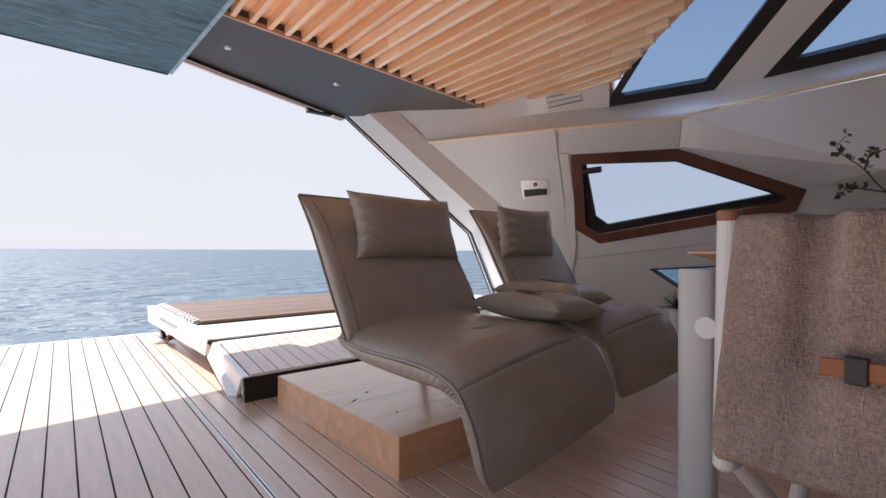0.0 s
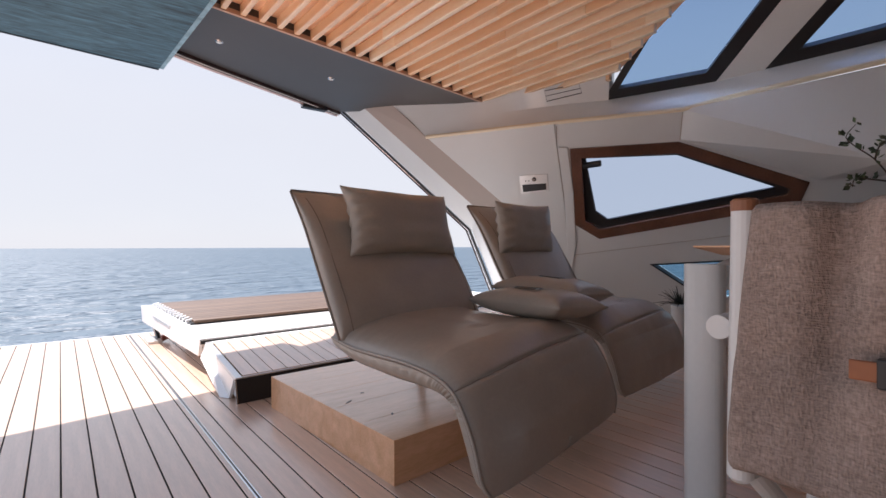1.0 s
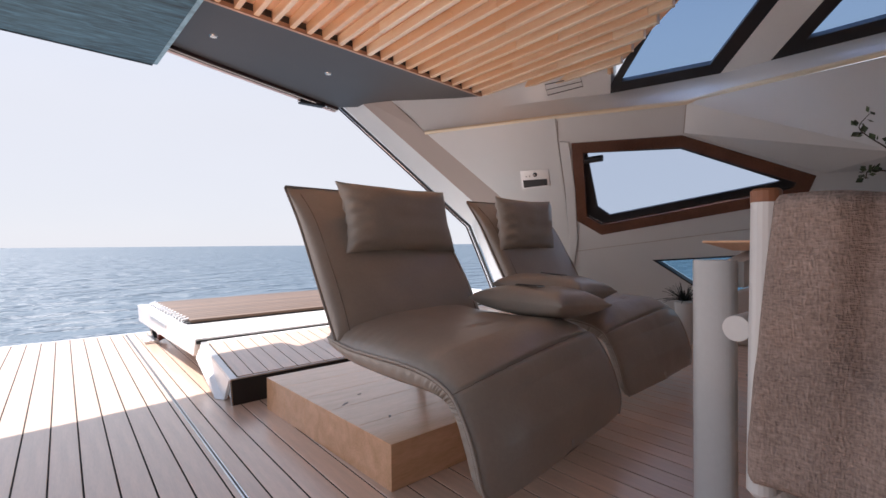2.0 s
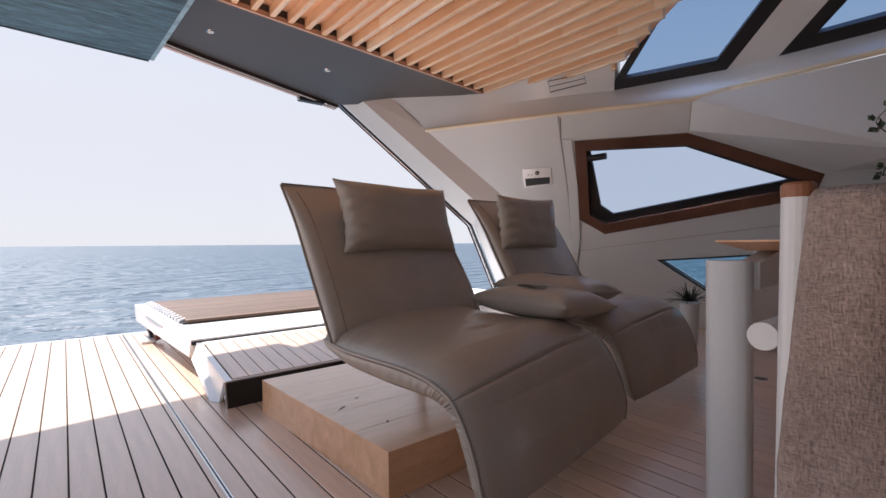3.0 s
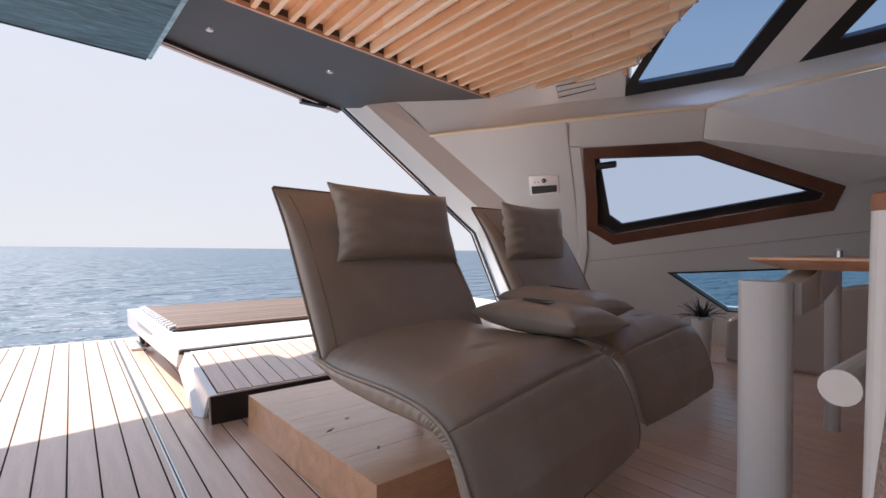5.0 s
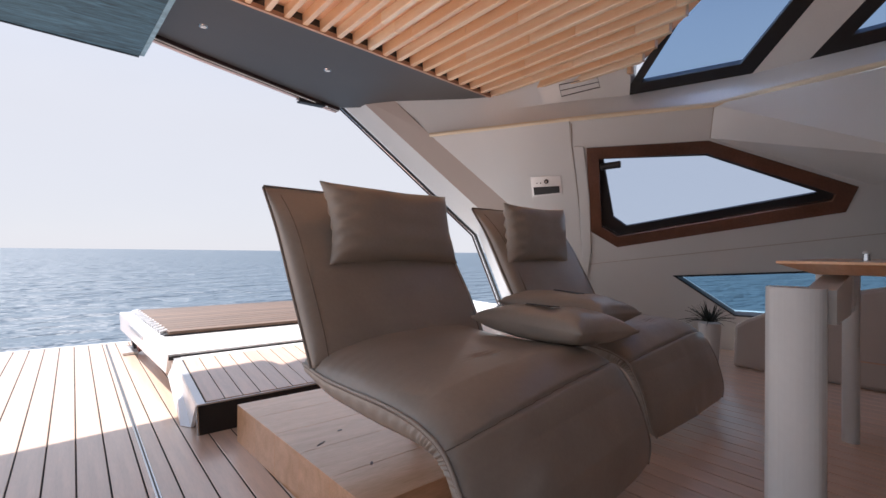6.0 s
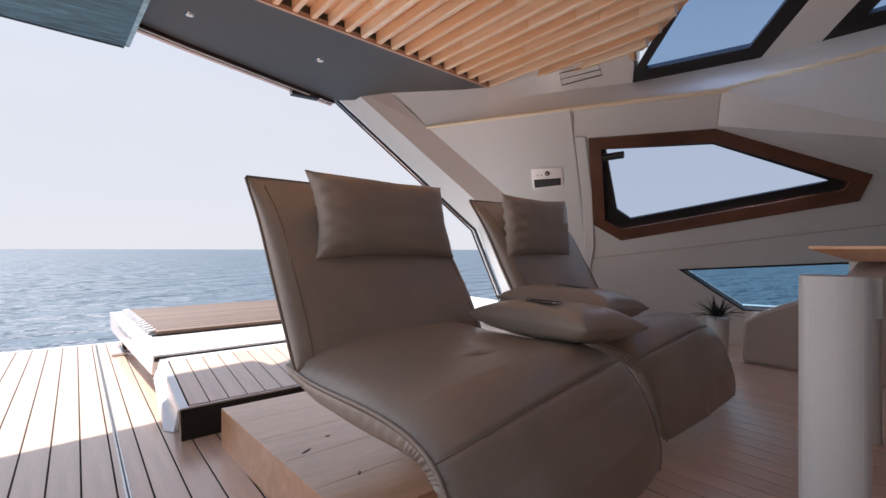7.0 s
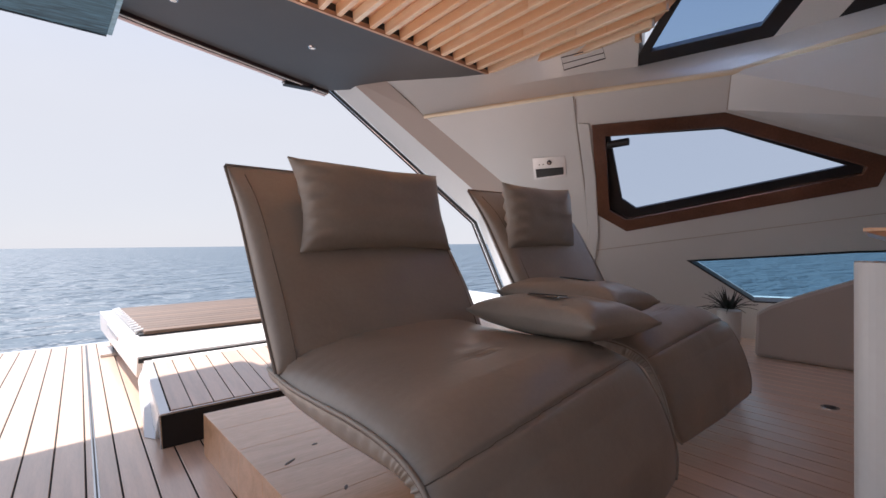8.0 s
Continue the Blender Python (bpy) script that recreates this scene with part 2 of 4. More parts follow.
def spline(points, n):
    """n points evenly spread in parameter on a Catmull-Rom curve through the points."""
    p = [np.array(q, float) for q in points]
    p = [2 * p[0] - p[1]] + p + [2 * p[-1] - p[-2]]
    out = []
    for i in range(n):
        t = i / (n - 1) * (len(p) - 3)
        k = min(int(t), len(p) - 4)
        f = t - k
        a, b, c, d = p[k:k + 4]
        out.append(0.5 * (2 * b + (c - a) * f + (2 * a - 5 * b + 4 * c - d) * f * f + (3 * b - a - 3 * c + d) * f ** 3))
    return out


def loft(low, high, x0, x1, seg=60, square=0.20, fat=0.58, crown=0.0):
    """A cushion: rounded sections between a lower and an upper (y, z) line, from x0 to x1."""
    bm = bmesh.new()
    rings = []
    n = len(low)
    for i in range(n):
        lo, hi = np.array(low[i]), np.array(high[i])
        mid, half = (lo + hi) / 2, (hi - lo) / 2
        f = i / (n - 1)
        ends = 1 - 0.35 * (abs(2 * f - 1) ** 14)
        ring = []
        for k in range(seg):
            a = k * math.tau / seg
            c, s = math.cos(a), math.sin(a)
            u = math.copysign(abs(c) ** square, c)
            w = math.copysign(abs(s) ** fat, s) * ends
            yz = mid + half * w * (1 + (crown * (1 - u * u) if s > 0 else 0))
            x = x0 + (x1 - x0) * (u + 1) / 2
            soft = noise.noise(Vector((x * 5, yz[0] * 5, yz[1] * 5))) * 0.006 + noise.noise(Vector((x * 16, yz[0] * 9, yz[1] * 9 + 3))) * 0.0022
            yz = yz + half / np.linalg.norm(half) * soft * (1 if s > 0 else 0)
            ring.append(bm.verts.new((x, yz[0], yz[1])))
        rings.append(ring)
    for r0, r1 in zip(rings, rings[1:]):
        for k in range(seg):
            bm.faces.new((r0[k], r0[(k + 1) % seg], r1[(k + 1) % seg], r1[k]))
    bm.faces.new(rings[0][::-1])
    bm.faces.new(rings[-1])
    bmesh.ops.recalc_face_normals(bm, faces=bm.faces[:])
    return bm


def pillow(w, h, t, seed=0, pinch=0.06, n=26, crease=0.008):
    """A stuffed pillow in its own xy plane, centred, with drawn-in sides and creased corners."""
    bm = bmesh.new()
    grids = []
    for side in (1, -1):
        g = []
        for i in range(n + 1):
            row = []
            for j in range(n + 1):
                u, v = 2 * i / n - 1, 2 * j / n - 1
                x = u * w / 2 * (1 - pinch * (1 - v * v) * abs(u))
                y = v * h / 2 * (1 - pinch * (1 - u * u) * abs(v))
                e = max(0.0, (1 - u ** 4)) ** 0.55 * max(0.0, (1 - v ** 4)) ** 0.55
                z = side * (t / 2 * e + 0.004)
                z += 0.010 * e * noise.noise(Vector((u * 2.2 + seed * 7, v * 2.2, side)))
                wr = max(0.0, -u - 0.62) * e
                z += side * crease * wr * math.sin(v * 17 + seed)
                row.append(bm.verts.new((x, y, z)))
            g.append(row)
        grids.append(g)
        for i in range(n):
            for j in range(n):
                q = (g[i][j], g[i + 1][j], g[i + 1][j + 1], g[i][j + 1])
                bm.faces.new(q if side == 1 else q[::-1])
    a, b = grids
    rim = [(i, 0) for i in range(n)] + [(n, j) for j in range(n)] + [(i, n) for i in range(n, 0, -1)] + [(0, j) for j in range(n, 0, -1)]
    for (i, j), (k, l) in zip(rim, rim[1:] + rim[:1]):
        bm.faces.new((b[i][j], b[k][l], a[k][l], a[i][j]))
    bmesh.ops.recalc_face_normals(bm, faces=bm.faces[:])
    return bm


def W1(y, z, out=0.0):
    """A point of the leaning side wall; out: metres outwards from its face."""
    n = Vector((1, 0.4, 0.5)).normalized()
    return Vector((5.41 - 0.4 * y - 0.5 * z, y, z)) + n * out


def roof(x):
    """Height of the ceiling's lower face, which falls towards the side."""
    return 2.40 - 0.068 * x


N1 = Vector((1, 0.4, 0.5)).normalized()

# ---- sea ----
def sea():
    bm = bmesh.new()
    radii = [0.0] + [1.5 * 1.09 ** i for i in range(94)]
    seg, rings = 120, []
    for r in radii[1:]:
        ring = []
        for k in range(seg):
            a = k * math.tau / seg
            x, y = r * math.cos(a) + 1.5, r * math.sin(a) + 3.0
            ring.append(bm.verts.new((x, y, 0)))
        rings.append(ring)
    c = bm.verts.new((1.5, 3.0, 0))
    for k in range(seg):
        bm.faces.new((c, rings[0][k], rings[0][(k + 1) % seg]))
    for r0, r1 in zip(rings, rings[1:]):
        for k in range(seg):
            bm.faces.new((r0[k], r1[k], r1[(k + 1) % seg], r0[(k + 1) % seg]))
    ob = part("water", bm, SEA, smooth=True)
    ob.location.z = -0.75
    return tagged(ob, "calm blue-grey open sea with small ripples", "sea", kind="structure")


sea()

# ---- deck ----
PITCH, FIRST = 0.0905, 0.048
DECK_END = 5.11
deck = part("floor", box(-4.2, 4.85, -3.2, DECK_END, -0.30, -0.003), CAULK)
tagged(deck, "boat deck of narrow teak planks with black caulked seams", "deck", kind="structure")
part("deck_edge", box(-4.2, 4.6, DECK_END, DECK_END + 0.025, -0.30, 0.004, 0.004), GELCOAT, deck, "white edge of the deck")
RAIL_X = 0.527
rail = thing("deck_rail", "polished steel track let into the teak deck", "rail", at=(RAIL_X, 1.0, 0))
part("track", box(-0.008, 0.008, -4.1, DECK_END - 1.03, -0.012, 0.001, 0.001, 1), CHROME, rail)
part("slot", box(-0.0025, 0.0025, -4.1, DECK_END - 1.03, 0.001, 0.002), BLACK, rail)

# ---- side wall ----
W_WIN = [(2.592, 1.643), (1.802, 1.612), (1.065, 1.25), (1.141, 1.092), (2.562, 0.851), (2.733, 0.985)]
W_LOW = [(2.215, 0.618), (1.286, 0.688), (0.95, 0.70), (0.95, 0.30), (1.86, 0.30)]
W_OUT = [(-3.2, -0.3), (3.28, -0.3), (3.28, 0.45), (3.323, 1.199), (3.862, 1.883), (1.731, 1.834), (1.79, 1.625), (1.02, 1.262), (-3.2, 1.262)]
wall = part("wall_port", prism([W1(*p) for p in W_OUT], N1 * 0.10, holes=([W1(*p) for p in W_WIN], [W1(*p) for p in W_LOW])), CREAM)
tagged(wall, "leaning cream-coloured side wall of the cockpit", "wall", kind="structure")


def ring(outer, inner, depth, start=0.0, bevel=0.0):
    return prism([W1(y, z, start) for y, z in outer], N1 * depth, bevel, holes=([W1(y, z, start) for y, z in inner],))


def shrink(poly, d):
    """The polygon moved inwards by d along its edges' normals."""
    n = len(poly)
    area = sum(poly[i][0] * poly[(i + 1) % n][1] - poly[(i + 1) % n][0] * poly[i][1] for i in range(n))
    s = 1 if area > 0 else -1
    lines = []
    for i in range(n):
        a, b = Vector(poly[i]), Vector(poly[(i + 1) % n])
        e = (b - a).normalized()
        nn = Vector((-e.y, e.x)) * s * d
        lines.append((a + nn, e))
    out = []
    for i in range(n):
        (p, e), (q, f) = lines[i - 1], lines[i]
        den = e.x * f.y - e.y * f.x
        t = ((q.x - p.x) * f.y - (q.y - p.y) * f.x) / den
        out.append((p.x + e.x * t, p.y + e.y * t))
    return out


win = thing("window_1", "six-sided cabin window in a glossy bronze-brown frame", "window", at=W1(1.9, 1.2))
win["kind"] = "structure"
ring_in = shrink(W_WIN, 0.086)
ring_glass = [(2.506, 1.538), (1.836, 1.501), (1.26, 1.21), (2.467, 1.007), (2.543, 1.082)]
def under(ob, parent):
    """Put a mesh built in world places under its thing."""
    ob.parent = parent
    ob.matrix_parent_inverse = parent.matrix_basis.inverted()
    return ob


under(part("window_frame", ring(W_WIN, ring_in, 0.05, -0.012, 0.004), BRONZE), win)
gasket_out = shrink(W_WIN, 0.080)
under(part("gasket", ring(gasket_out, ring_glass, 0.03, 0.045, 0.003), BLACK), win)
pane = under(part("pane", prism([W1(y, z, 0.055) for y, z in shrink(W_WIN, 0.089)], N1 * 0.006), GLASS), win)
under(part("latch", tube([W1(2.525, 1.495, -0.012), W1(2.52, 1.495, -0.012), W1(2.385, 1.503, -0.012), W1(2.38, 1.503, -0.012)], [0.020, 0.028, 0.028, 0.020], 16), BLACK), win)

lowin = thing("window_2", "low triangular hull window showing blue sea", "window", at=W1(1.5, 0.5))
lowin["kind"] = "structure"
under(part("window_frame", ring(W_LOW, shrink(W_LOW, 0.012), 0.06, -0.004), BLACK), lowin)
pane = under(part("pane", prism([W1(y, z, 0.06) for y, z in shrink(W_LOW, 0.008)], N1 * 0.006), BLUEGLASS), lowin)
pane.visible_shadow = False

seam = part("trim_seam", tube([W1(3.4, 0.655, -0.001), W1(2.86, 0.692, -0.001), W1(1.668, 0.853, -0.001), W1(0.2, 1.05, -0.001)], 0.0025, 6), CREAMDARK)
tagged(seam, "fine joint line across the cream wall", "trim", kind="structure")

lip = prism([W1(*p, -0.002) for p in ((2.680, 1.668), (2.605, 1.655), (2.665, 1.274), (2.775, 0.803), (2.90, 0.50), (2.96, 0.50), (2.850, 0.803), (2.745, 1.278))], -N1 * 0.014, 0.006)
tagged(part("trim_lip", lip, CREAM), "rounded upright lip of the cream wall beside the window", "trim", kind="structure")
groove = tube([W1(*p, -0.004) for p in ((2.650, 1.83), (2.692, 1.68), (2.752, 1.278), (2.858, 0.803), (2.965, 0.50))], 0.004, 6)
tagged(part("trim_groove", groove, CREAMDARK), "fine shadow joint beside the upright lip", "trim", kind="structure")

# forward part of the wall: an upright upper face and a flaring lower one
K0, K1, K2 = Vector((3.80, 1.731, 1.834)), W1(1.79, 1.625), W1(1.02, 1.262)
def patch(name, polys, material, label, out=(0.06, 0, 0.0), smooth=False):
    bm = bmesh.new()
    for poly in polys:
        bm.faces.new([bm.verts.new(p) for p in poly])
    bmesh.ops.remove_doubles(bm, verts=bm.verts[:], dist=0.0005)
    ret = bmesh.ops.extrude_face_region(bm, geom=bm.faces[:])
    bmesh.ops.translate(bm, vec=out, verts=[g for g in ret["geom"] if isinstance(g, bmesh.types.BMVert)])
    bmesh.ops.recalc_face_normals(bm, faces=bm.faces[:])
    for e in bm.edges:
        e.smooth = len(e.link_faces) == 2 and e.calc_face_angle() < 0.7
    return tagged(part(name, bm, material, smooth=smooth), label, "wall", kind="structure")


F0, F1, F2 = (3.90, -3.2, 1.86), (3.92, -3.2, 1.30), W1(-3.2, 1.262)
C1 = (3.90, 0.56, 1.285)
patch("wall_forward_upper", [[K0, K1, C1, (3.90, 0.56, 1.86)], [(3.90, 0.56, 1.86), C1, (3.92, -3.2, 1.285), F0]], CREAM, "upright cream panel of the forward cabin side")
patch("wall_forward_lower", [[K1, K2, C1], [C1, K2, F2, (3.92, -3.2, 1.285)]], CREAM, "flared cream panel beside the window")

# band above the pale strip, up to the roof and the skylights
H_A, H_B, H_E, H_F = Vector((3.762, 2.345, 2.049)), Vector((3.918, 1.537, 2.022)), Vector((3.957, 1.231, 2.033)), Vector((4.02, 0.45, 2.04))
S0, S1, S2 = Vector((2.924, 3.862, 1.883)), Vector((3.43, 2.65, 1.863)), K0
T0, T1, T2, T3 = Vector((2.66, 4.13, 2.245)), Vector((3.22, 3.38, 2.26)), Vector((3.38, 2.69, 2.28)), Vector((3.50, 2.17, 2.32))
M0, M1, M2 = Vector((2.83, 3.98, 2.04)), Vector((3.30, 3.20, 2.05)), Vector((3.56, 2.67, 2.05))
S_MID = Vector((3.20, 3.20, 1.872))
S_FWD, S_END = Vector((3.90, 1.50, 1.875)), Vector((3.90, 0.45, 1.884))
patch("wall_coaming", [[S0, S_MID, M1, M0], [S_MID, S1, M2, M1], [S1, S2, H_A, M2], [M0, M1, T1, T0], [M1, M2, T2, T1], [M2, H_A, T3, T2],
      [S2, S_FWD, H_B, H_A], [S_FWD, S_END, H_F, H_E, H_B], [S_END, (3.90, -3.2, 1.884), (4.1, -3.2, 2.04), H_F]], LACQUER, "glossy white coaming below the roof", (0.08, 0, 0.05), True)
tagged(part("trim_joint", tube([K0 - N1 * 0.001, K1 - N1 * 0.001], 0.003, 6), CREAMDARK), "fine upright joint in the cream wall", "trim", kind="structure")
strip = part("trim_strip", tube([v + Vector((-0.006, -0.003, 0)) for v in (S0, S_MID, S1, S2, S_FWD, S_END, Vector((3.90, -3.0, 1.884)))], 0.018, 12), STRIP)
tagged(strip, "pale wooden light strip along the cream wall", "trim", kind="structure")

# aft edge: pillar with a white face and the taupe reveal behind it
A0, A1 = W1(4.729, 2.343), W1(3.742, 0.96)
B0, B1 = W1(4.50, 2.343), W1(3.622, 1.177)
A2, B2 = W1(3.72, -0.2), W1(3.58, -0.2)
A0, A1, A2 = (p + (p - Vector((0.2, 0.2, 0.78))).normalized() * 0.16 for p in (A0, A1, A2))
D0, D1 = W1(3.862, 1.883), W1(3.323, 1.199)
D2 = W1(3.28, -0.2)
patch("wall_aft_pillar", [[A0, A1, B1, B0], [A1, A2, B2, B1]], WHITE, "white slanting aft pillar", tuple(N1 * 0.09))
patch("wall_aft_reveal", [[B0, B1, D1, D0], [B1, B2, D2, D1], [B0, D0, T0]], CREAMDARK, "taupe slanted panel beside the aft pillar", tuple(N1 * 0.10))
for shift, r, material, words in ((0.030, 0.013, BLACK, "black rubber seal along the aft pillar"), (0.062, 0.008, CHROME, "thin steel track along the aft pillar"), (0.085, 0.011, MAROON, "dark outer track along the aft pillar")):
    line = [p + Vector((-0.01, shift, 0.0)) for p in (A0, A1, A2)]
    tagged(part("trim_aft", tube(line, r, 8), material), words, "trim", kind="structure")

# ---- ceiling ----
END_Y = 3.37
def slat_end(x):
    """The y at which the slats stop before the skylights."""
    return 2.17 + (x - 3.58) * 1.28 if x > -9 else -3.0


def slats():
    bm = bmesh.new()
    x = 1.013 - 0.1235 * 3
    rng = random.Random(5)
    while x < 3.66:
        y0 = max(-3.0, slat_end(x + 0.02)) if x > 0 else -3.0
        y1 = END_Y if x < 3.30 else END_Y - (x - 3.30) * 3.6
        y = y1
        while y > y0 + 0.02:
            ny = max(y0, y - rng.uniform(0.35, 1.25))
            if ny - y0 < 0.15:
                ny = y0
            z = roof(x)
            box(x - 0.019, x + 0.019, ny, y, z, z + 0.075, 0.004, 1, bm)
            y = ny
        x += 0.1235
    return bm


ceil_poly = [(0.62, END_Y), (3.36, END_Y), (3.53, 2.69), (3.66, 2.20), (2.86, 1.17), (1.2, -0.87), (0.62, -1.62)]
tagged(part("ceiling", prism([(x, y, roof(x) + 0.075) for x, y in ceil_poly], (0, 0, 0.10)), CEILWOOD), "brown boarded ceiling behind wooden slats", "ceiling", kind="structure")
tagged(part("ceiling_slats", slats(), SLATWOOD), "ceiling of long warm wooden slats, pale sections painted as light patches", "ceiling slats", kind="structure")
panel_poly = [(0.6, 4.22), (1.05, 4.36), (1.90, 4.58), (2.40, 4.70), (2.80, 4.20), (3.42, END_Y), (0.6, END_Y)]
tagged(part("ceiling_panel", prism([(x, y, roof(x) - 0.004) for x, y in panel_poly], (0, 0, 0.12)), DARKPANEL), "smooth dark grey ceiling panel with spotlights", "ceiling panel", kind="structure")
tagged(part("trim_ceiling", prism([(0.6, END_Y - 0.012, roof(0.6) - 0.008), (3.30, END_Y - 0.012, roof(3.3) - 0.008), (3.30, END_Y + 0.012, roof(3.3) - 0.008), (0.6, END_Y + 0.012, roof(0.6) - 0.008)], (0, 0, 0.03)), TRIMWOOD), "pale wooden edge trim of the slatted ceiling", "trim", kind="structure")
track = prism([(x, y - 0.0, roof(x) - 0.03) for x, y in panel_poly[:4]] + [(x, y + 0.06, roof(x) - 0.03) for x, y in panel_poly[3::-1]], (0, 0, 0.12))
tagged(part("trim_roof_edge", track, MAROON), "dark roof edge track", "trim", kind="structure")
for sx, sy in ((0.99, 3.88), (1.92, 3.92)):
    spot = thing("spotlight", "small round recessed spotlight in the dark ceiling panel", "spotlight", "ceiling spotlights", (sx, sy, roof(sx)))
    part("bezel", tube([(0, 0, -0.010), (0, 0, -0.002)], [0.028, 0.032], 24), CHROME, spot)
    part("lens", tube([(0, 0, -0.012), (0, 0, -0.009)], 0.020, 20), WHITE, spot)

# blue slab over the open side; unseen forward part added to shade the deck
SLAB = [(0.66, 4.335), (-0.75, 4.144), (-0.75, -2.2), (0.95, -2.2)]
slab = thing("roof_wing", "raised roof wing of dark blue stained wood with a pale blue edge", "roof panel", at=(0.6, 4.0, 2.18))
slab["kind"] = "structure"
under(part("underside", prism([(x, y, 2.18) for x, y in SLAB], (0, 0, 0.05)), BLUEWOOD), slab)
under(part("edge", prism([(0.662, 4.33, 2.182), (0.69, 4.33, 2.182), (0.98, -2.2, 2.182), (0.952, -2.2, 2.182)], (0, 0, 0.14)), BLUEEDGE), slab)
under(part("lip", prism([(0.66, 4.337, 2.176), (-0.75, 4.146, 2.176), (-0.75, 4.166, 2.176), (0.66, 4.357, 2.176)], (0, 0, 0.04)), BLACK), slab)

# ---- skylights ----
def skylight(name, quad, label, left=0.085):
    ob = thing(name, label, "skylight", "roof skylights", at=quad[0])
    ob["kind"] = "structure"
    c = sum((Vector(q) for q in quad), Vector()) / 4
    nn = (Vector(quad[1]) - Vector(quad[0])).cross(Vector(quad[3]) - Vector(quad[0])).normalized()
    if nn.x < 0:
        nn = -nn
    def inset(ds):
        out = []
        for i in range(4):
            p, a, b = Vector(quad[i]), Vector(quad[i - 1]), Vector(quad[(i + 1) % 4])
            ea, eb = (a - p).normalized(), (b - p).normalized()
            s = max(0.3, ea.cross(eb).length)
            out.append(p + ea * ds[i] / s + eb * ds[i - 1] / s)
        return out
    under(part("frame", prism(quad, nn * 0.07, 0.004, holes=(inset((0.085, 0.10, 0.085, left)),)), BLACK), ob)
    p = under(part("pane", prism([v + nn * 0.05 for v in inset((0.07, 0.085, 0.07, left - 0.01))], nn * 0.006), ROOFGLASS), ob)
    return ob, inset, nn


up1, up2 = Vector((-0.178, -0.371, 0.241)), Vector((-0.284, -0.55, 0.378))
sk1, ins1, n1 = skylight("skylight", [H_A - (H_B - H_A).normalized() * 0.05, H_B, H_B + up2 * 2.1, H_A + up1 * 3.3 - (H_B - H_A).normalized() * 0.10], "slanted roof skylight with a black frame", 0.06)
sk2, ins2, n2 = skylight("skylight", [H_E, H_F, H_F + Vector((-0.27, -0.30, 0.36)) * 2.2, H_E + Vector((-0.233, -0.455, 0.310)) * 2.5], "slanted roof skylight with a black frame")
bar = patch("wall_mullion", [[H_B, H_E, H_E + Vector((-0.233, -0.455, 0.310)) * 2.6, H_B + up2 * 2.15]], WHITE, "white bar between the skylights", tuple(n1 * 0.06))

vent = thing("air_vent", "narrow rectangular vent with a thin black outline", "vent", at=(3.58, 2.69, 2.17))
VQ = [Vector(v) for v in [[3.424, 2.761, 2.173], [3.547, 2.487, 2.19], [3.593, 2.495, 2.122], [3.475, 2.776, 2.094]]]
vo = Vector((-0.024, -0.010, -0.014))
under(part("outline", tube([v + vo for v in VQ], 0.004, 6, closed=True), BLACK), vent)
under(part("bar", tube([(VQ[0] + VQ[3]) / 2 + vo, (VQ[1] + VQ[2]) / 2 + vo], 0.003, 6), BLACK), vent)

# ---- unseen closing roof and walls behind the camera, which hold back light ----
# Unseen raised roof, added to stop sun falling past the skylights onto the table.
patch("ceiling_sun_block", [[(0.62, -1.62, 2.50), (2.86, 1.17, 2.30), (3.10, 1.22, 2.84), (0.62, -1.62, 2.90)], [(0.62, -1.62, 2.90), (3.10, 1.22, 2.84), (3.32, 0.38, 2.82), (3.43, -0.21, 2.83), (3.45, -3.2, 2.84), (0.62, -3.2, 2.90)],
      [(3.43, -0.21, 2.83), (4.02, 0.45, 2.04), (4.1, -3.2, 2.04), (3.45, -3.2, 2.84)], [(0.62, -1.62, 2.50), (0.62, -1.62, 2.90), (0.62, -3.2, 2.90), (0.62, -3.2, 2.50)]], CREAM, "unseen raised cream roof that keeps the sun off the dining table", (0, 0, 0.05))
# Unseen closing wall; the dark panel colour keeps bounce off the lounger fronts.
tagged(part("wall_forward", box(-4.6, 4.6, -3.3, -3.2, -0.3, 2.9), DARKPANEL), "plain unseen closing wall, dark grey to cut bounced light", "wall", kind="structure")
# Unseen dark screen, added to block low light from forward on the starboard side.
tagged(part("wall_light_block", box(-1.75, -1.65, -3.2, -0.5, -0.003, 2.17), DARKPANEL), "unseen dark grey screen that keeps starboard light off the cockpit", "wall", kind="structure")

# ---- stern platforms ----
step = thing("deck_step", "low sloping step with teak top, steel edges and black front", "step", at=(1.8, 2.9, 0))


def slab(corners, drop, bevel=0.0):
    """A sheet through four corners, thickened downwards."""
    return prism([Vector(c) for c in corners], (0, 0, -drop), bevel)


def ramp(u, v, lift=0.0):
    """A point of the step's top: u metres from its open side, v metres aft of its front edge."""
    return Vector((0.728 + 0.02 * v + u, 2.535 + v + 0.054 * u, 0.124 + 0.102 * v + lift))


under(part("front", prism([(0.733, 2.508, 0.0), (3.7, 2.668, 0.0), (3.7, 2.69, 0.118), (0.729, 2.53, 0.118)], (0, 0.03, 0), 0.002), BLACK), step)
under(part("front_edge", tube([(0.731, 2.512, 0.0), (0.727, 2.534, 0.119)], 0.0045, 8), CHROME), step)
under(part("body", slab([ramp(0.01, 0.02, -0.008), ramp(2.9, 0.02, -0.008), ramp(2.9, 0.70, -0.008), ramp(0.01, 0.70, -0.008)], 0.10), GELCOAT), step)
under(part("edge_strip", slab([ramp(0, 0), ramp(0.034, 0), ramp(0.034, 0.70), ramp(0, 0.70)], 0.014, 0.001), SATIN, label="brushed steel edge strip"), step)
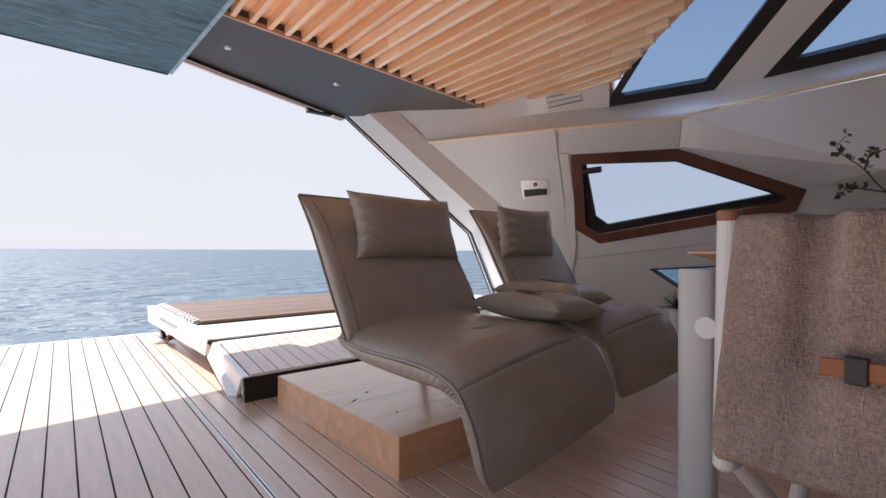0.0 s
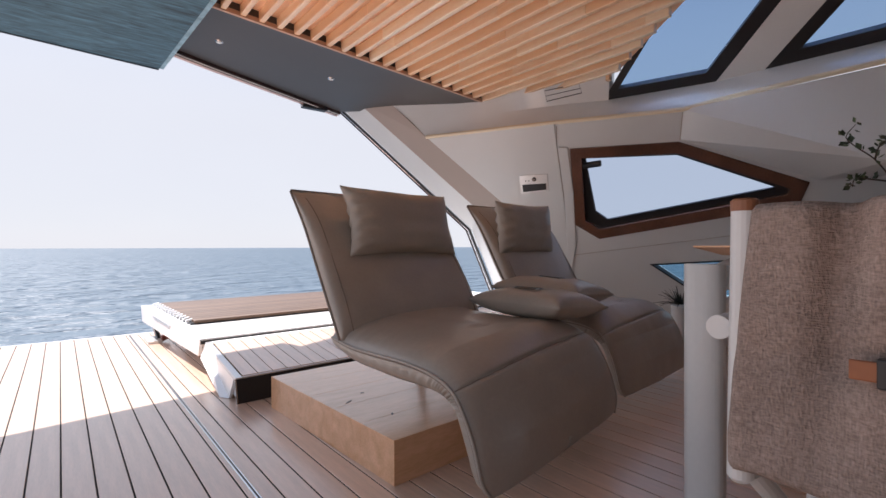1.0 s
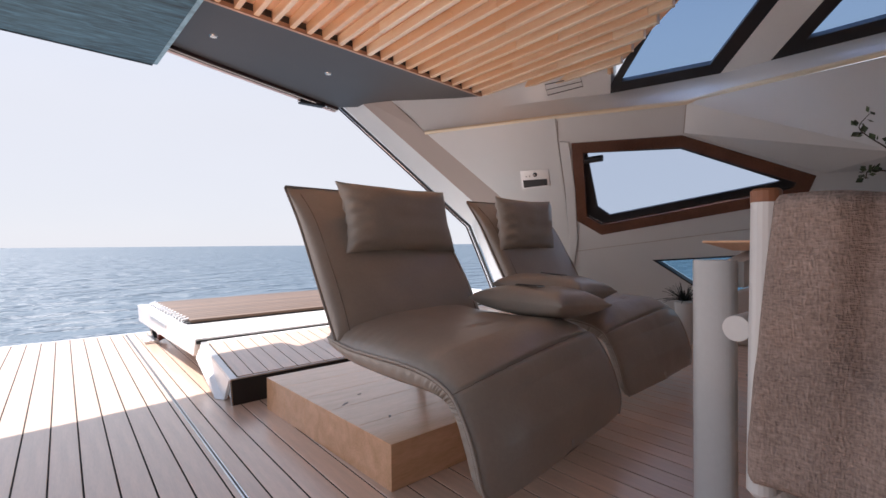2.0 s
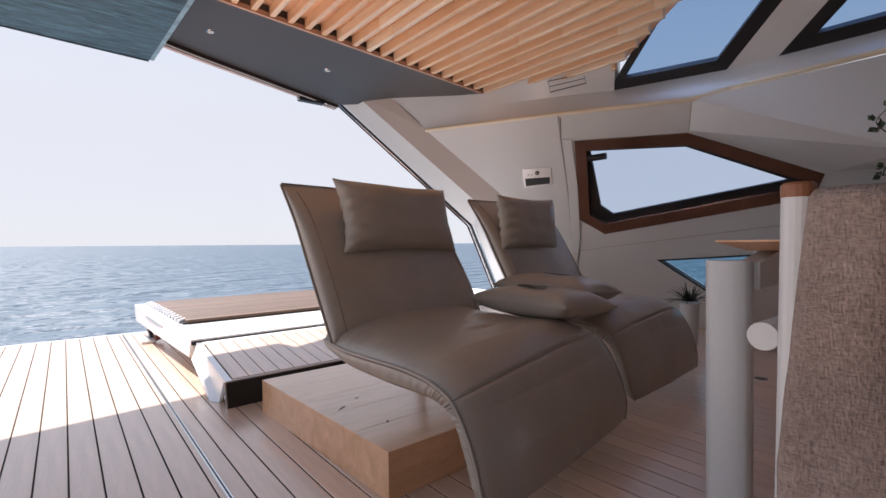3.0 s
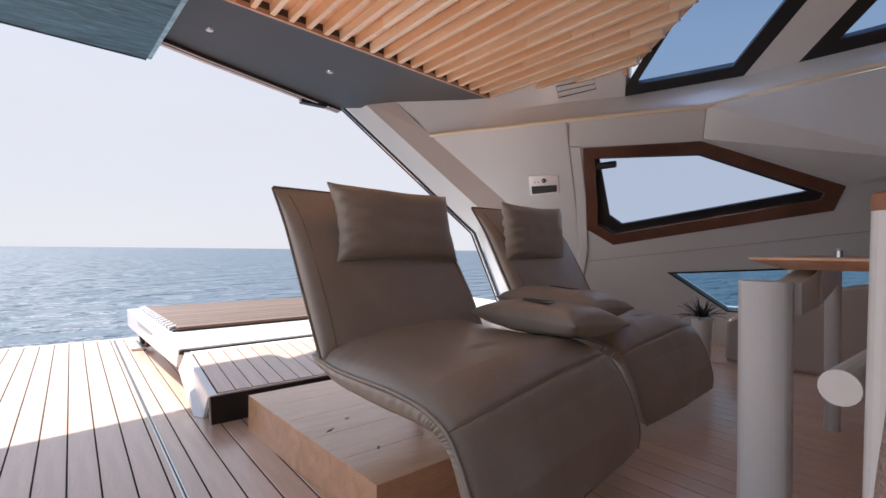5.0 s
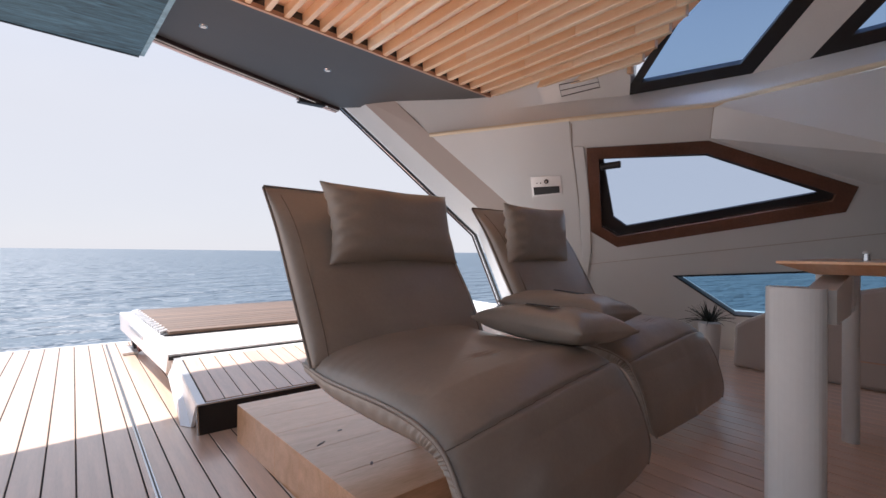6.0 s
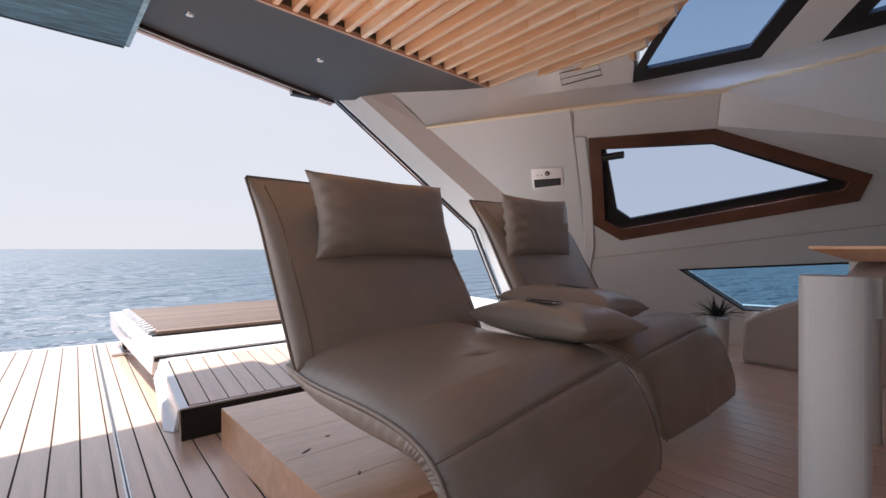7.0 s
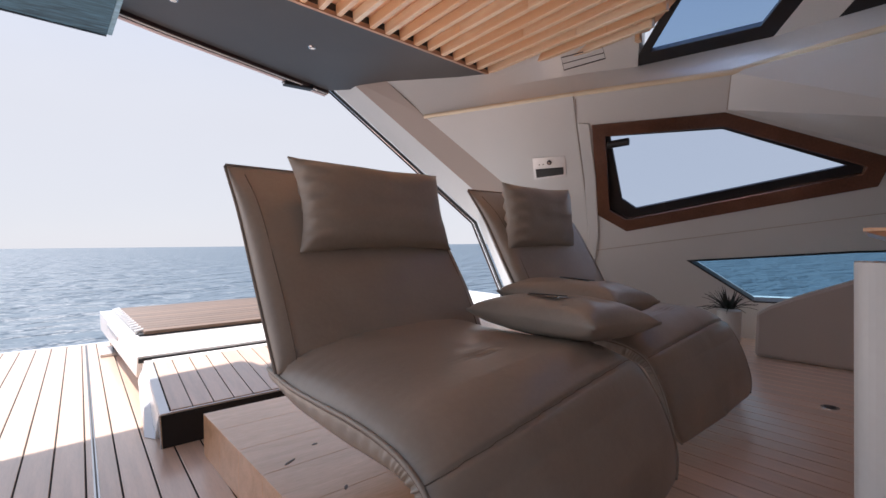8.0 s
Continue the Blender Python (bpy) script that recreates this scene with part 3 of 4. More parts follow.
under(part("edge_strip", slab([ramp(0.034, 0.655, 0.001), ramp(2.9, 0.655, 0.001), ramp(2.9, 0.70, 0.001), ramp(0.034, 0.70, 0.001)], 0.014, 0.001), GELCOAT), step)
under(part("edge_strip", slab([ramp(0.034, 0.0, 0.001), ramp(2.9, 0.0, 0.001), ramp(2.9, 0.012, 0.001), ramp(0.034, 0.012, 0.001)], 0.010, 0.001), SATIN), step)
under(part("side_plate", prism([(0.726, 2.555, 0.118), (0.741, 3.225, 0.188), (0.716, 3.245, 0.10), (0.689, 2.681, 0.002), (0.722, 2.63, 0.002)], (0.014, 0, 0), 0.001), GELCOAT), step)
for i in range(36):
    u = 0.037 + i * 0.0785
    under(part("plank", slab([ramp(u + 0.0025, 0.014, 0.004), ramp(u + 0.0765, 0.014, 0.004), ramp(u + 0.0765, 0.652, 0.004), ramp(u + 0.0025, 0.652, 0.004)], 0.012), TEAK), step)
under(part("caulking", slab([ramp(0.034, 0.012, -0.002), ramp(2.88, 0.012, -0.002), ramp(2.88, 0.654, -0.002), ramp(0.034, 0.654, -0.002)], 0.006), CAULK), step)

plat = thing("swim_platform", "white raised stern platform with thin steel-grey edges", "platform", at=(1.8, 4.4, 0.1))


def stern(u, v, lift=0.0):
    """A point of the platform's top, from its front corner at the open side."""
    return Vector((0.716 + u - 0.054 * v, 3.25 + v + 0.054 * u, 0.215 + 0.0225 * v + lift))


under(part("top", slab([stern(0, 0), stern(3.3, 0), stern(3.3, 1.84), stern(0, 1.84)], 0.012, 0.003), GELCOAT), plat)
under(part("front_seal", slab([stern(0.004, -0.004, -0.013), stern(3.3, -0.004, -0.013), stern(3.3, 0.03, -0.013), stern(0.004, 0.03, -0.013)], 0.020), BLACK), plat)
under(part("body", slab([stern(0.05, 0.04, -0.012), stern(3.3, 0.04, -0.012), stern(3.3, 1.80, -0.012), stern(0.05, 1.80, -0.012)], 0.10), GELCOAT), plat)
under(part("side_plate", prism([stern(0.0, 0.0, -0.012), stern(0.0, 0.045, -0.112), stern(0.0, 1.78, -0.135), stern(0.0, 1.84, -0.012)], (0.02, 0, 0), 0.002), GELCOAT), plat)
under(part("side_inlay", prism([stern(-0.003, 0.75, -0.022), stern(-0.003, 0.75, -0.045), stern(-0.003, 1.30, -0.045), stern(-0.003, 1.30, -0.022)], (0.004, 0, 0)), SATIN, label="grey inlay in the white side"), plat)
# Plain black block filling the space under the platform, set in from its edges.
under(part("under_block", box(0.95, 3.9, 3.6, 4.9, 0.0, 0.14), BLACK), plat)
mat = thing("slatted_mat", "roll-up wooden slat mat lying on the white platform", "mat", at=(1.8, 4.3, 0.21))
under(part("backing", slab([stern(0.085, 0.545, 0.012), stern(2.5, 0.545, 0.012), stern(2.5, 1.70, 0.012), stern(0.085, 1.70, 0.012)], 0.0115), BLACK), mat)
for i in range(13):
    v = 0.54 + i * 0.0905
    under(part("slat", slab([stern(0.11, v, 0.030), stern(2.52, v, 0.030), stern(2.52, v + 0.085, 0.030), stern(0.11, v + 0.085, 0.030)], 0.022, 0.006), MATWOOD), mat)
    under(part("cord_end", tube([stern(0.072, v + 0.088, 0.014), stern(0.118, v + 0.088, 0.020)], [0.013, 0.017], 10), GELCOAT), mat)
bracket = thing("hinge_bracket", "steel hinge bracket with a rust-red stop beside the platform", "bracket", at=(0.63, 4.7, 0))
under(part("foot", box(0.60, 0.70, 4.50, 4.78, 0.0, 0.022, 0.004), SATIN), bracket)
under(part("arm", prism([(0.68, 4.62, 0.02), (0.68, 4.74, 0.02), (0.66, 4.86, 0.13), (0.66, 4.74, 0.13)], (0.03, 0, 0), 0.004), BLACK), bracket)
under(part("stop", tube([(0.70, 4.55, 0.03), (0.76, 4.56, 0.045)], [0.025, 0.018], 12), RUST, label="rust-red stop"), bracket)

# ---- loungers ----
plinth = thing("plinth", "low solid wooden block under the lounge chairs", "plinth", at=(1.35, 1.9, 0))
plinth2 = thing("plinth", "low solid wooden block under the second lounge chair", "plinth", at=(2.55, 2.0, 0))
for i in range(3):
    y = 2.08 + i * 0.20
    under(part("board", box(2.50, 2.88, y, y + 0.1995, 0.0, 0.15, 0.003, 1), OAK), plinth2)
for i in range(5):
    v0, v1 = i * 0.205, i * 0.205 + 0.2048
    edge_x = lambda v: 0.889 - 0.042 * v
    under(part("board", prism([(edge_x(v0), 1.336 + v0, 0.15), (1.46, 1.366 + v0, 0.15), (1.46, 1.366 + v1, 0.15), (edge_x(v1), 1.336 + v1, 0.15)], (0, 0, -0.15), 0.0012), OAK), plinth)

for kx, ky, long, turn in ((0.958, 1.778, 0.022, 0.55), (1.060, 1.85, 0.010, 0.2), (1.02, 1.55, 0.012, 1.0)):
    knot = bmesh.new()
    bmesh.ops.create_cone(knot, cap_ends=True, segments=12, radius1=1, radius2=1, depth=1, matrix=Matrix.Translation((kx, ky, 0.1504)) @ Matrix.Rotation(turn, 4, "Z") @ Matrix.Diagonal((long, 0.0045, 0.0012, 1)))
    under(part("knot", knot, PIPING, label="dark split in the wood"), plinth)

# side profiles of the seat: the lower edge and the piped upper edge
SEAT_LOW = [(1.84, 0.365), (1.70, 0.335), (1.55, 0.328), (1.41, 0.325), (1.30, 0.327), (1.22, 0.326), (1.160, 0.314), (1.118, 0.285), (1.085, 0.22), (1.056, 0.15), (1.030, 0.075)]
SEAT_PIPE = [(1.86, 0.405), (1.70, 0.388), (1.54, 0.388), (1.38, 0.391), (1.27, 0.387), (1.185, 0.374), (1.115, 0.345), (1.068, 0.290), (1.032, 0.225), (1.006, 0.15), (0.985, 0.070)]
BACK_LOW = [(2.285, 1.045), (2.16, 0.86), (2.03, 0.66), (1.91, 0.49), (1.815, 0.375)]
BACK_HIGH = [(2.255, 1.05), (2.07, 0.90), (1.93, 0.71), (1.82, 0.54), (1.76, 0.42)]


def seat_point(lo, pipe, f, i, u, W, fall):
    """A point of the seat's upper skin; u: -1 to 1 across, i: along the profile."""
    up = (pipe[i] - lo[i]) / np.linalg.norm(pipe[i] - lo[i])
    if f > 0.6:
        ahead = pipe[min(i + 1, len(pipe) - 1)] - pipe[max(i - 1, 0)]
        side = np.array([ahead[1], -ahead[0]]) / np.linalg.norm(ahead)
        k = min(1.0, (f - 0.6) / 0.12)
        up = up * (1 - k) + side * k
        up /= np.linalg.norm(up)
    depth = 0.088 - 0.050 * max(0.0, min(1.0, (f - 0.42) / 0.26)) - 0.018 * max(0.0, (f - 0.85) / 0.15)
    dome = max(0.0, 1 - abs(u) ** 3.2) ** 0.62
    x = (u + 1) / 2 * W
    yz = pipe[i] + up * depth * dome
    if dome > 0:
        soft = 0.010 * noise.noise(Vector((x * 4 + W * 3, yz[0] * 4, yz[1] * 4))) + 0.0030 * noise.noise(Vector((x * 15, yz[0] * 9, yz[1] * 9 + 3)))
        pucker = -0.010 * math.exp(-((x - 0.38) ** 2 + (yz[0] - 1.33) ** 2) / 0.0012) if f < 0.6 else 0.0
        fan = 0.0035 * math.exp(-((x - 0.38) / 0.09) ** 2 - ((yz[0] - 1.33) / 0.03) ** 2) * math.sin(yz[0] * 330) if f < 0.6 else 0.0
        edge_folds = 0.0045 * math.sin(f * 190 + 4 * u) * max(0.0, abs(u) - 0.72) / 0.28 * (1 if u < 0 else 0.6) * (1 - abs(u) ** 20) * max(0.0, 1 - f / 0.62)
        crease = -0.012 * math.exp(-((f - 0.5775 + 0.0225 * u) / 0.008) ** 2)
        yz = yz + up * dome * (soft + pucker + fan + edge_folds + crease)
    z = yz[1] + fall * (x / W) * max(0.0, min(1.0, (f - 0.25) / 0.35))
    return Vector((x, yz[0], z))


def seat_mesh(lo, pipe, W, fall):
    """The long cushion: flat underside, gathered side bands, domed skin between the piped edges."""
    bm = bmesh.new()
    n, across, band, rings = len(lo), 34, 6, []
    for i in range(n):
        f = i / (n - 1)
        round_end = 0.035 * max(0.0, (f - 0.90) / 0.10) ** 2.5
        gather = 0.0055 * math.sin(f * 300 + 2 * math.sin(f * 60)) * math.exp(-((f - 0.60) / 0.10) ** 2) + 0.0012 * math.sin(f * 140)
        ring = [seat_point(lo, pipe, f, i, 2 * k / across - 1, W, fall) for k in range(across + 1)]
        for side in (1, 0):
            for k in range(1, band + 1):
                g = k / band
                g = g if side else 1 - g + 1 / band
                q = pipe[i] * (1 - g) + lo[i] * g
                swell = 0.006 * math.sin(math.pi * g) + gather * math.sin(math.pi * min(1.0, g * 1.1)) - 0.012 * g * g
                x = W + swell if side else -swell
                z = q[1] + fall * (x / W) * max(0.0, min(1.0, (f - 0.25) / 0.35))
                ring.append(Vector((x, q[0], z)))
        for v in ring:
            v.x = v.x + (round_end if v.x < W / 2 else -round_end * 1.4)
        rings.append([bm.verts.new(v) for v in ring])
    m = len(rings[0])
    for r0, r1 in zip(rings, rings[1:]):
        for k in range(m):
            bm.faces.new((r0[k], r0[(k + 1) % m], r1[(k + 1) % m], r1[k]))
    bm.faces.new(rings[0][::-1])
    bm.faces.new(rings[-1])
    bmesh.ops.recalc_face_normals(bm, faces=bm.faces[:])
    return bm


def lounger(label, m, W=0.775, tuck=1.0, pillow_w=0.63, pillow_at=(0.475, 1.985, 0.90), fall=0.0, skew=0.0, lean=74, slim=0.0):
    """tuck: how far the seat's front reaches out; fall: how much the foot's far corner is raised; skew: how far the far side is set back, for each metre across; slim: how much narrower the back is."""
    ob = thing("lounge_chair", label, "lounge chair", "lounge chairs on the plinth")
    reach = lambda pts: [(1.84 - (1.84 - y) * tuck if y < 1.84 else y, z) for y, z in pts]
    lo, pipe = spline(reach(SEAT_LOW), 240), spline(reach(SEAT_PIPE), 240)
    n = len(lo) - 1
    seat = part("seat", seat_mesh(lo, pipe, W, fall), LEATHER, ob, smooth=True)
    blo, bhi = spline(BACK_LOW, 34), spline(BACK_HIGH, 34)
    back = part("backrest", loft(blo, bhi, 0, W - slim, crown=0.25), LEATHER, ob, smooth=True)
    for side in (0, 1):
        def edge(i, g):
            f = i / n
            end = 0.035 * max(0.0, (f - 0.90) / 0.10) ** 2.5
            q = pipe[i] * (1 - g) + lo[i] * g
            x = W + 0.002 - 1.4 * end if side else -0.002 + end
            return (x, q[0], q[1] + fall * (x / W) * max(0.0, min(1.0, (f - 0.25) / 0.35)))
        part("piping", tube([edge(i, 0.0) for i in range(n + 1)], 0.0055, 8), LEATHER, seat, smooth=True)
        part("seam", tube([edge(i, 0.12) for i in range(n + 1)], 0.003, 6), PIPING, seat, smooth=True)
        part("piping", tube([(side * (W - slim), *(l * 0.6 + h * 0.4)) for l, h in zip(blo, bhi)], 0.007, 8), PIPING, back, smooth=True)
    part("piping", tube([(0, 2.272, 1.05), (W - slim, 2.272, 1.05)], 0.008, 8), PIPING, back, smooth=True)
    for x in (0.05, W - slim - 0.05):
        part("seam", tube([(x, *((l + h) / 2 + (h - l) / 2 * 0.97)) for l, h in list(zip(blo, bhi))[2:]], 0.0018, 6), PIPING, back, smooth=True)
    line = []
    for k in range(41):
        i = round((0.60 - 0.045 * k / 40) * n)
        line.append(seat_point(lo, pipe, i / n, i, 2 * k / 40 - 1, W, fall))
    part("seam", tube(line, 0.0013, 6), PIPING, seat)
    part("pedestal", tube([(W * 0.70, 2.05, 0.0), (W * 0.70, 2.05, 0.012), (W * 0.70, 2.05, 0.016), (W * 0.70, 1.92, 0.52)], [0.04, 0.04, 0.02, 0.02], 20), BLACK, ob)
    head = part("headrest", pillow(pillow_w, 0.34, 0.15, 2, pinch=0.09, n=40, crease=0.06), LEATHER, ob, "soft rectangular leather head pillow", smooth=True)
    head.matrix_basis = pose(*pillow_at, lean, 0, 0)
    slant = Matrix(((1, 0, 0, 0), (skew, 1, 0, 0), (0, 0, 1, 0), (0, 0, 0, 1)))
    for piece in ob.children_recursive:
        piece.data.transform(piece.matrix_basis.inverted() @ slant @ piece.matrix_basis)
    ob.matrix_basis = m
    return ob


lounger("taupe leather lounge chair with head pillow and loose cushions", pose(0.992, 0, 0, 0, 0, 2), 0.88, 1.0, 0.70, (0.488, 1.985, 0.90), 0.04, 0.10)
lounger("taupe leather lounge chair with a head pillow near the side wall", pose(2.008, 0.136, 0, 0, 0, -4), 0.80, 0.86, 0.56, (0.29, 1.985, 0.895), 0.02, 0.14, 84, 0.075)


def cushion(label, m, seed, size):
    ob = thing("cushion", label, "cushion", "loose cushions")
    part("cover", pillow(*size, 0.12, seed, pinch=0.09), LEATHER, ob, smooth=True)
    ob.matrix_basis = m
    return ob


def remote(m):
    ob = thing("remote_control", "slim dark remote control with a silver edge lying on the cushion", "remote control", "remotes on the cushions")
    part("case", box(-0.022, 0.022, -0.075, 0.075, 0.0, 0.008, 0.003), CHROME, ob)
    part("face", box(-0.019, 0.019, -0.072, 0.072, 0.008, 0.010, 0.001, 1), BLACK, ob)
    ob.matrix_basis = m
    return ob


cushion("square taupe leather cushion lying on the lounge chair", pose(1.76, 1.49, 0.518, -1, 3, -4), 4, (0.31, 0.58))
cushion("square taupe leather cushion lying across both lounge chairs", pose(2.06, 1.62, 0.55, 2, 4, 10), 9, (0.40, 0.50))
remote(pose(1.70, 1.47, 0.585, -1, 4, -8))
remote(pose(2.03, 1.60, 0.613, 2, 4, -6))

# ---- dining side ----
table = thing("table", "wooden dining table on thick white legs", "table", at=(1.9, 0.3, 0))


EX, EY = Vector((0.984, 0.18, 0)), Vector((-0.18, 0.984, 0))


def d_post(cx, cy, w, h):
    """A flat post with a gently rounded front, square to the table."""
    pts = [(0.030, -0.5), (0.030, 0.5), (-0.012, 0.5)]
    pts += [(-0.016 - 0.020 * math.sin((k + 0.5) * math.pi / 14), 0.47 * math.cos((k + 0.5) * math.pi / 14)) for k in range(14)]
    pts += [(-0.012, -0.5)]
    return prism([Vector((cx, cy, 0)) + EX * p + EY * q * w for p, q in pts], (0, 0, h), 0.001)


under(part("leg", d_post(1.3835, 0.5865, 0.093, 0.73), WHITE), table)
under(part("leg", d_post(2.93, 0.815, 0.06, 0.73), WHITE), table)
under(part("gusset", prism([(1.43, 0.535, 0.66), (1.43, 0.535, 0.725), (1.66, 0.56, 0.75), (1.66, 0.56, 0.66)], (0.008, 0.05, 0)), WHITE), table)
under(part("beam", prism([(1.66, 0.555, 0.665), (2.93, 0.785, 0.665), (2.93, 0.855, 0.665), (1.66, 0.625, 0.665)], (0, 0, 0.085), 0.004), WHITE), table)
TOP = [(1.425, 0.632), (3.25, 0.965), (3.45, -0.45), (1.62, -0.75)]
low_top = [(1.50, 0.585), (3.22, 0.90), (3.40, -0.40), (1.68, -0.68)]
def tabletop():
    bm = bmesh.new()
    rings = [[bm.verts.new((x, y, z)) for x, y in pts] for pts, z in ((low_top, 0.752), (TOP, 0.774), (TOP, 0.779))]
    for r0, r1 in zip(rings, rings[1:]):
        for k in range(4):
            bm.faces.new((r0[k], r0[(k + 1) % 4], r1[(k + 1) % 4], r1[k]))
    bm.faces.new(rings[0][::-1])
    bm.faces.new(rings[-1])
    bmesh.ops.recalc_face_normals(bm, faces=bm.faces[:])
    return bm


under(part("tabletop", tabletop(), OAK, label="chamfered orange-brown wooden tabletop"), table)
shaker = thing("shaker", "small steel shaker standing on the table", "shaker", at=(2.02, 0.60, 0.779))
part("body", tube([(0, 0, 0), (0, 0, 0.018)], [0.009, 0.008], 14), CHROME, shaker)
part("cap", tube([(0, 0, 0.018), (0, 0, 0.024), (0, 0, 0.027)], [0.009, 0.009, 0.004], 14), WHITE, shaker)


def cloth():
    """The woven back cover: a soft double layer with folds from its upper edge."""
    bm = bmesh.new()
    nu, nv = 70, 44
    grid = []
    for i in range(nu + 1):
        row = []
        f = i / nu
        for j in range(nv + 1):
            g = j / nv
            y = 0.292 + 0.032 * min(1.0, g * 1.15) - 0.66 * f
            z = 0.836 - 0.386 * g + 0.006 * noise.noise(Vector((f * 9, 3, 0)))
            fold = 0.062 * math.exp(-((y - 0.185 - 0.03 * g) / 0.022) ** 2) * (1 - g) ** 1.3 - 0.030 * math.exp(-((y - 0.150 - 0.02 * g) / 0.03) ** 2) * (1 - g) ** 1.5
            belly = 0.014 * noise.noise(Vector((y * 5, z * 4, 1.5))) + 0.004 * noise.noise(Vector((y * 22, z * 14, 4)))
            pinch = 0.012 * math.exp(-((z - 0.63) / 0.03) ** 2) * (1 if y < 0.2 else 0.5)
            x = 0.806 + fold + belly + pinch
            if i == 0:
                x += 0.018
            if j in (0, nv):
                x += 0.012
            row.append(bm.verts.new((x, y, z)))
        grid.append(row)
    for i in range(nu):
        for j in range(nv):
            bm.faces.new((grid[i][j], grid[i + 1][j], grid[i + 1][j + 1], grid[i][j + 1]))
    ret = bmesh.ops.extrude_face_region(bm, geom=bm.faces[:])
    bmesh.ops.translate(bm, vec=(0.055, 0, 0), verts=[g for g in ret["geom"] if isinstance(g, bmesh.types.BMVert)])
    bmesh.ops.recalc_face_normals(bm, faces=bm.faces[:])
    return bm


def director_chair(label):
    ob = thing("director_chair", label, "chair", "chairs at the table", (1.05, 0.0, 0))
    cover = under(part("back_cover", cloth(), LINEN, label="beige coarsely woven linen cover", smooth=True), ob)
    for y in (0.306, -0.35):
        post = under(part("post", tube([(0.843, y + 0.008, 0.425), (0.843, y + 0.008, 0.432), (0.841, y + 0.004, 0.64), (0.838, y, 0.829)], [0.012, 0.018, 0.018, 0.018], 18), WHITE, smooth=False), ob)
        under(part("post_cap", tube([(0.838, y, 0.829), (0.838, y, 0.844), (0.838, y, 0.847)], [0.0185, 0.0185, 0.015], 18), WALNUT), ob)
        s = 1 if y > 0 else -1
        under(part("armrest", tube([(0.866, y + s * 0.047, 0.648), (1.36, y + s * 0.047, 0.652)], 0.019, 20), WHITE), ob)
        under(part("leg", tube([(0.862, y, 0.44), (1.40, y - s * 0.03, 0.012)], 0.016, 14), WHITE), ob)
        under(part("leg", tube([(1.32, y, 0.64), (1.32, y, 0.44), (0.88, y - s * 0.03, 0.012)], 0.016, 14), WHITE), ob)
    under(part("seat", box(0.88, 1.34, -0.30, 0.27, 0.425, 0.455, 0.012), LINEN, label="beige woven seat"), ob)
    under(part("strap", box(0.786, 0.792, -0.20, 0.178, 0.617, 0.641, 0.002), STRAP, label="brown leather strap"), ob)
    under(part("strap_loop", box(0.782, 0.797, 0.128, 0.152, 0.611, 0.646, 0.002), BLACK, label="black strap loop"), ob)
    return ob


dchair = director_chair("white tubular chair with a beige woven back cover")
copy_thing(dchair, pose(3.35, 0.15, 0, 0, 0, 185))

# plants
def branch_plant():
    ob = thing("table_plant", "leafy green branch in a slim vase on the table", "plant", at=(2.33, 0.20, 0.779))
    vase = under(part("vase", tube([(2.33, 0.20, 0.779), (2.33, 0.20, 0.80), (2.33, 0.20, 0.86), (2.33, 0.20, 0.90)], [0.04, 0.05, 0.03, 0.018], 20), WHITE, smooth=True), ob)
    rng = random.Random(3)
    leaves = bmesh.new()
    runs = [[(2.33, 0.20, 0.88), (2.31, 0.33, 0.996), (2.30, 0.388, 1.084), (2.30, 0.436, 1.133), (2.30, 0.468, 1.177), (2.30, 0.44, 1.218)],
            [(2.31, 0.33, 0.996), (2.30, 0.39, 1.012), (2.30, 0.44, 1.022), (2.30, 0.45, 0.992)],
            [(2.30, 0.388, 1.084), (2.30, 0.375, 1.13), (2.30, 0.345, 1.15)]]
    for run in runs:
        pts = [Vector(p) for p in spline(run, 16)]
        under(part("twig", tube(pts, [0.0035 - 0.0022 * k / 15 for k in range(16)], 6), TWIG), ob)
        for k, p in enumerate(pts[5:]):
            for _ in range(2):
                if rng.random() < 0.25:
                    continue
                d = Vector((rng.uniform(-1, 1), rng.uniform(-1, 1), rng.uniform(-0.5, 1))).normalized()
                side = d.orthogonal().normalized()
                side.rotate(Matrix.Rotation(rng.uniform(0, 6.28), 3, d))
                size = rng.uniform(0.02, 0.034)
                q = p + d * 0.006
                vs = [leaves.verts.new(v) for v in (q, q + d * size * 0.5 + side * size * 0.36, q + d * size, q + d * size * 0.5 - side * size * 0.36, q + d * size * 0.5 + d.cross(side) * size * 0.15)]
                for t in ((0, 1, 4), (1, 2, 4), (2, 3, 4), (3, 0, 4)):
                    leaves.faces.new([vs[i] for i in t])
    under(part("leaves", leaves, LEAF), ob)


branch_plant()


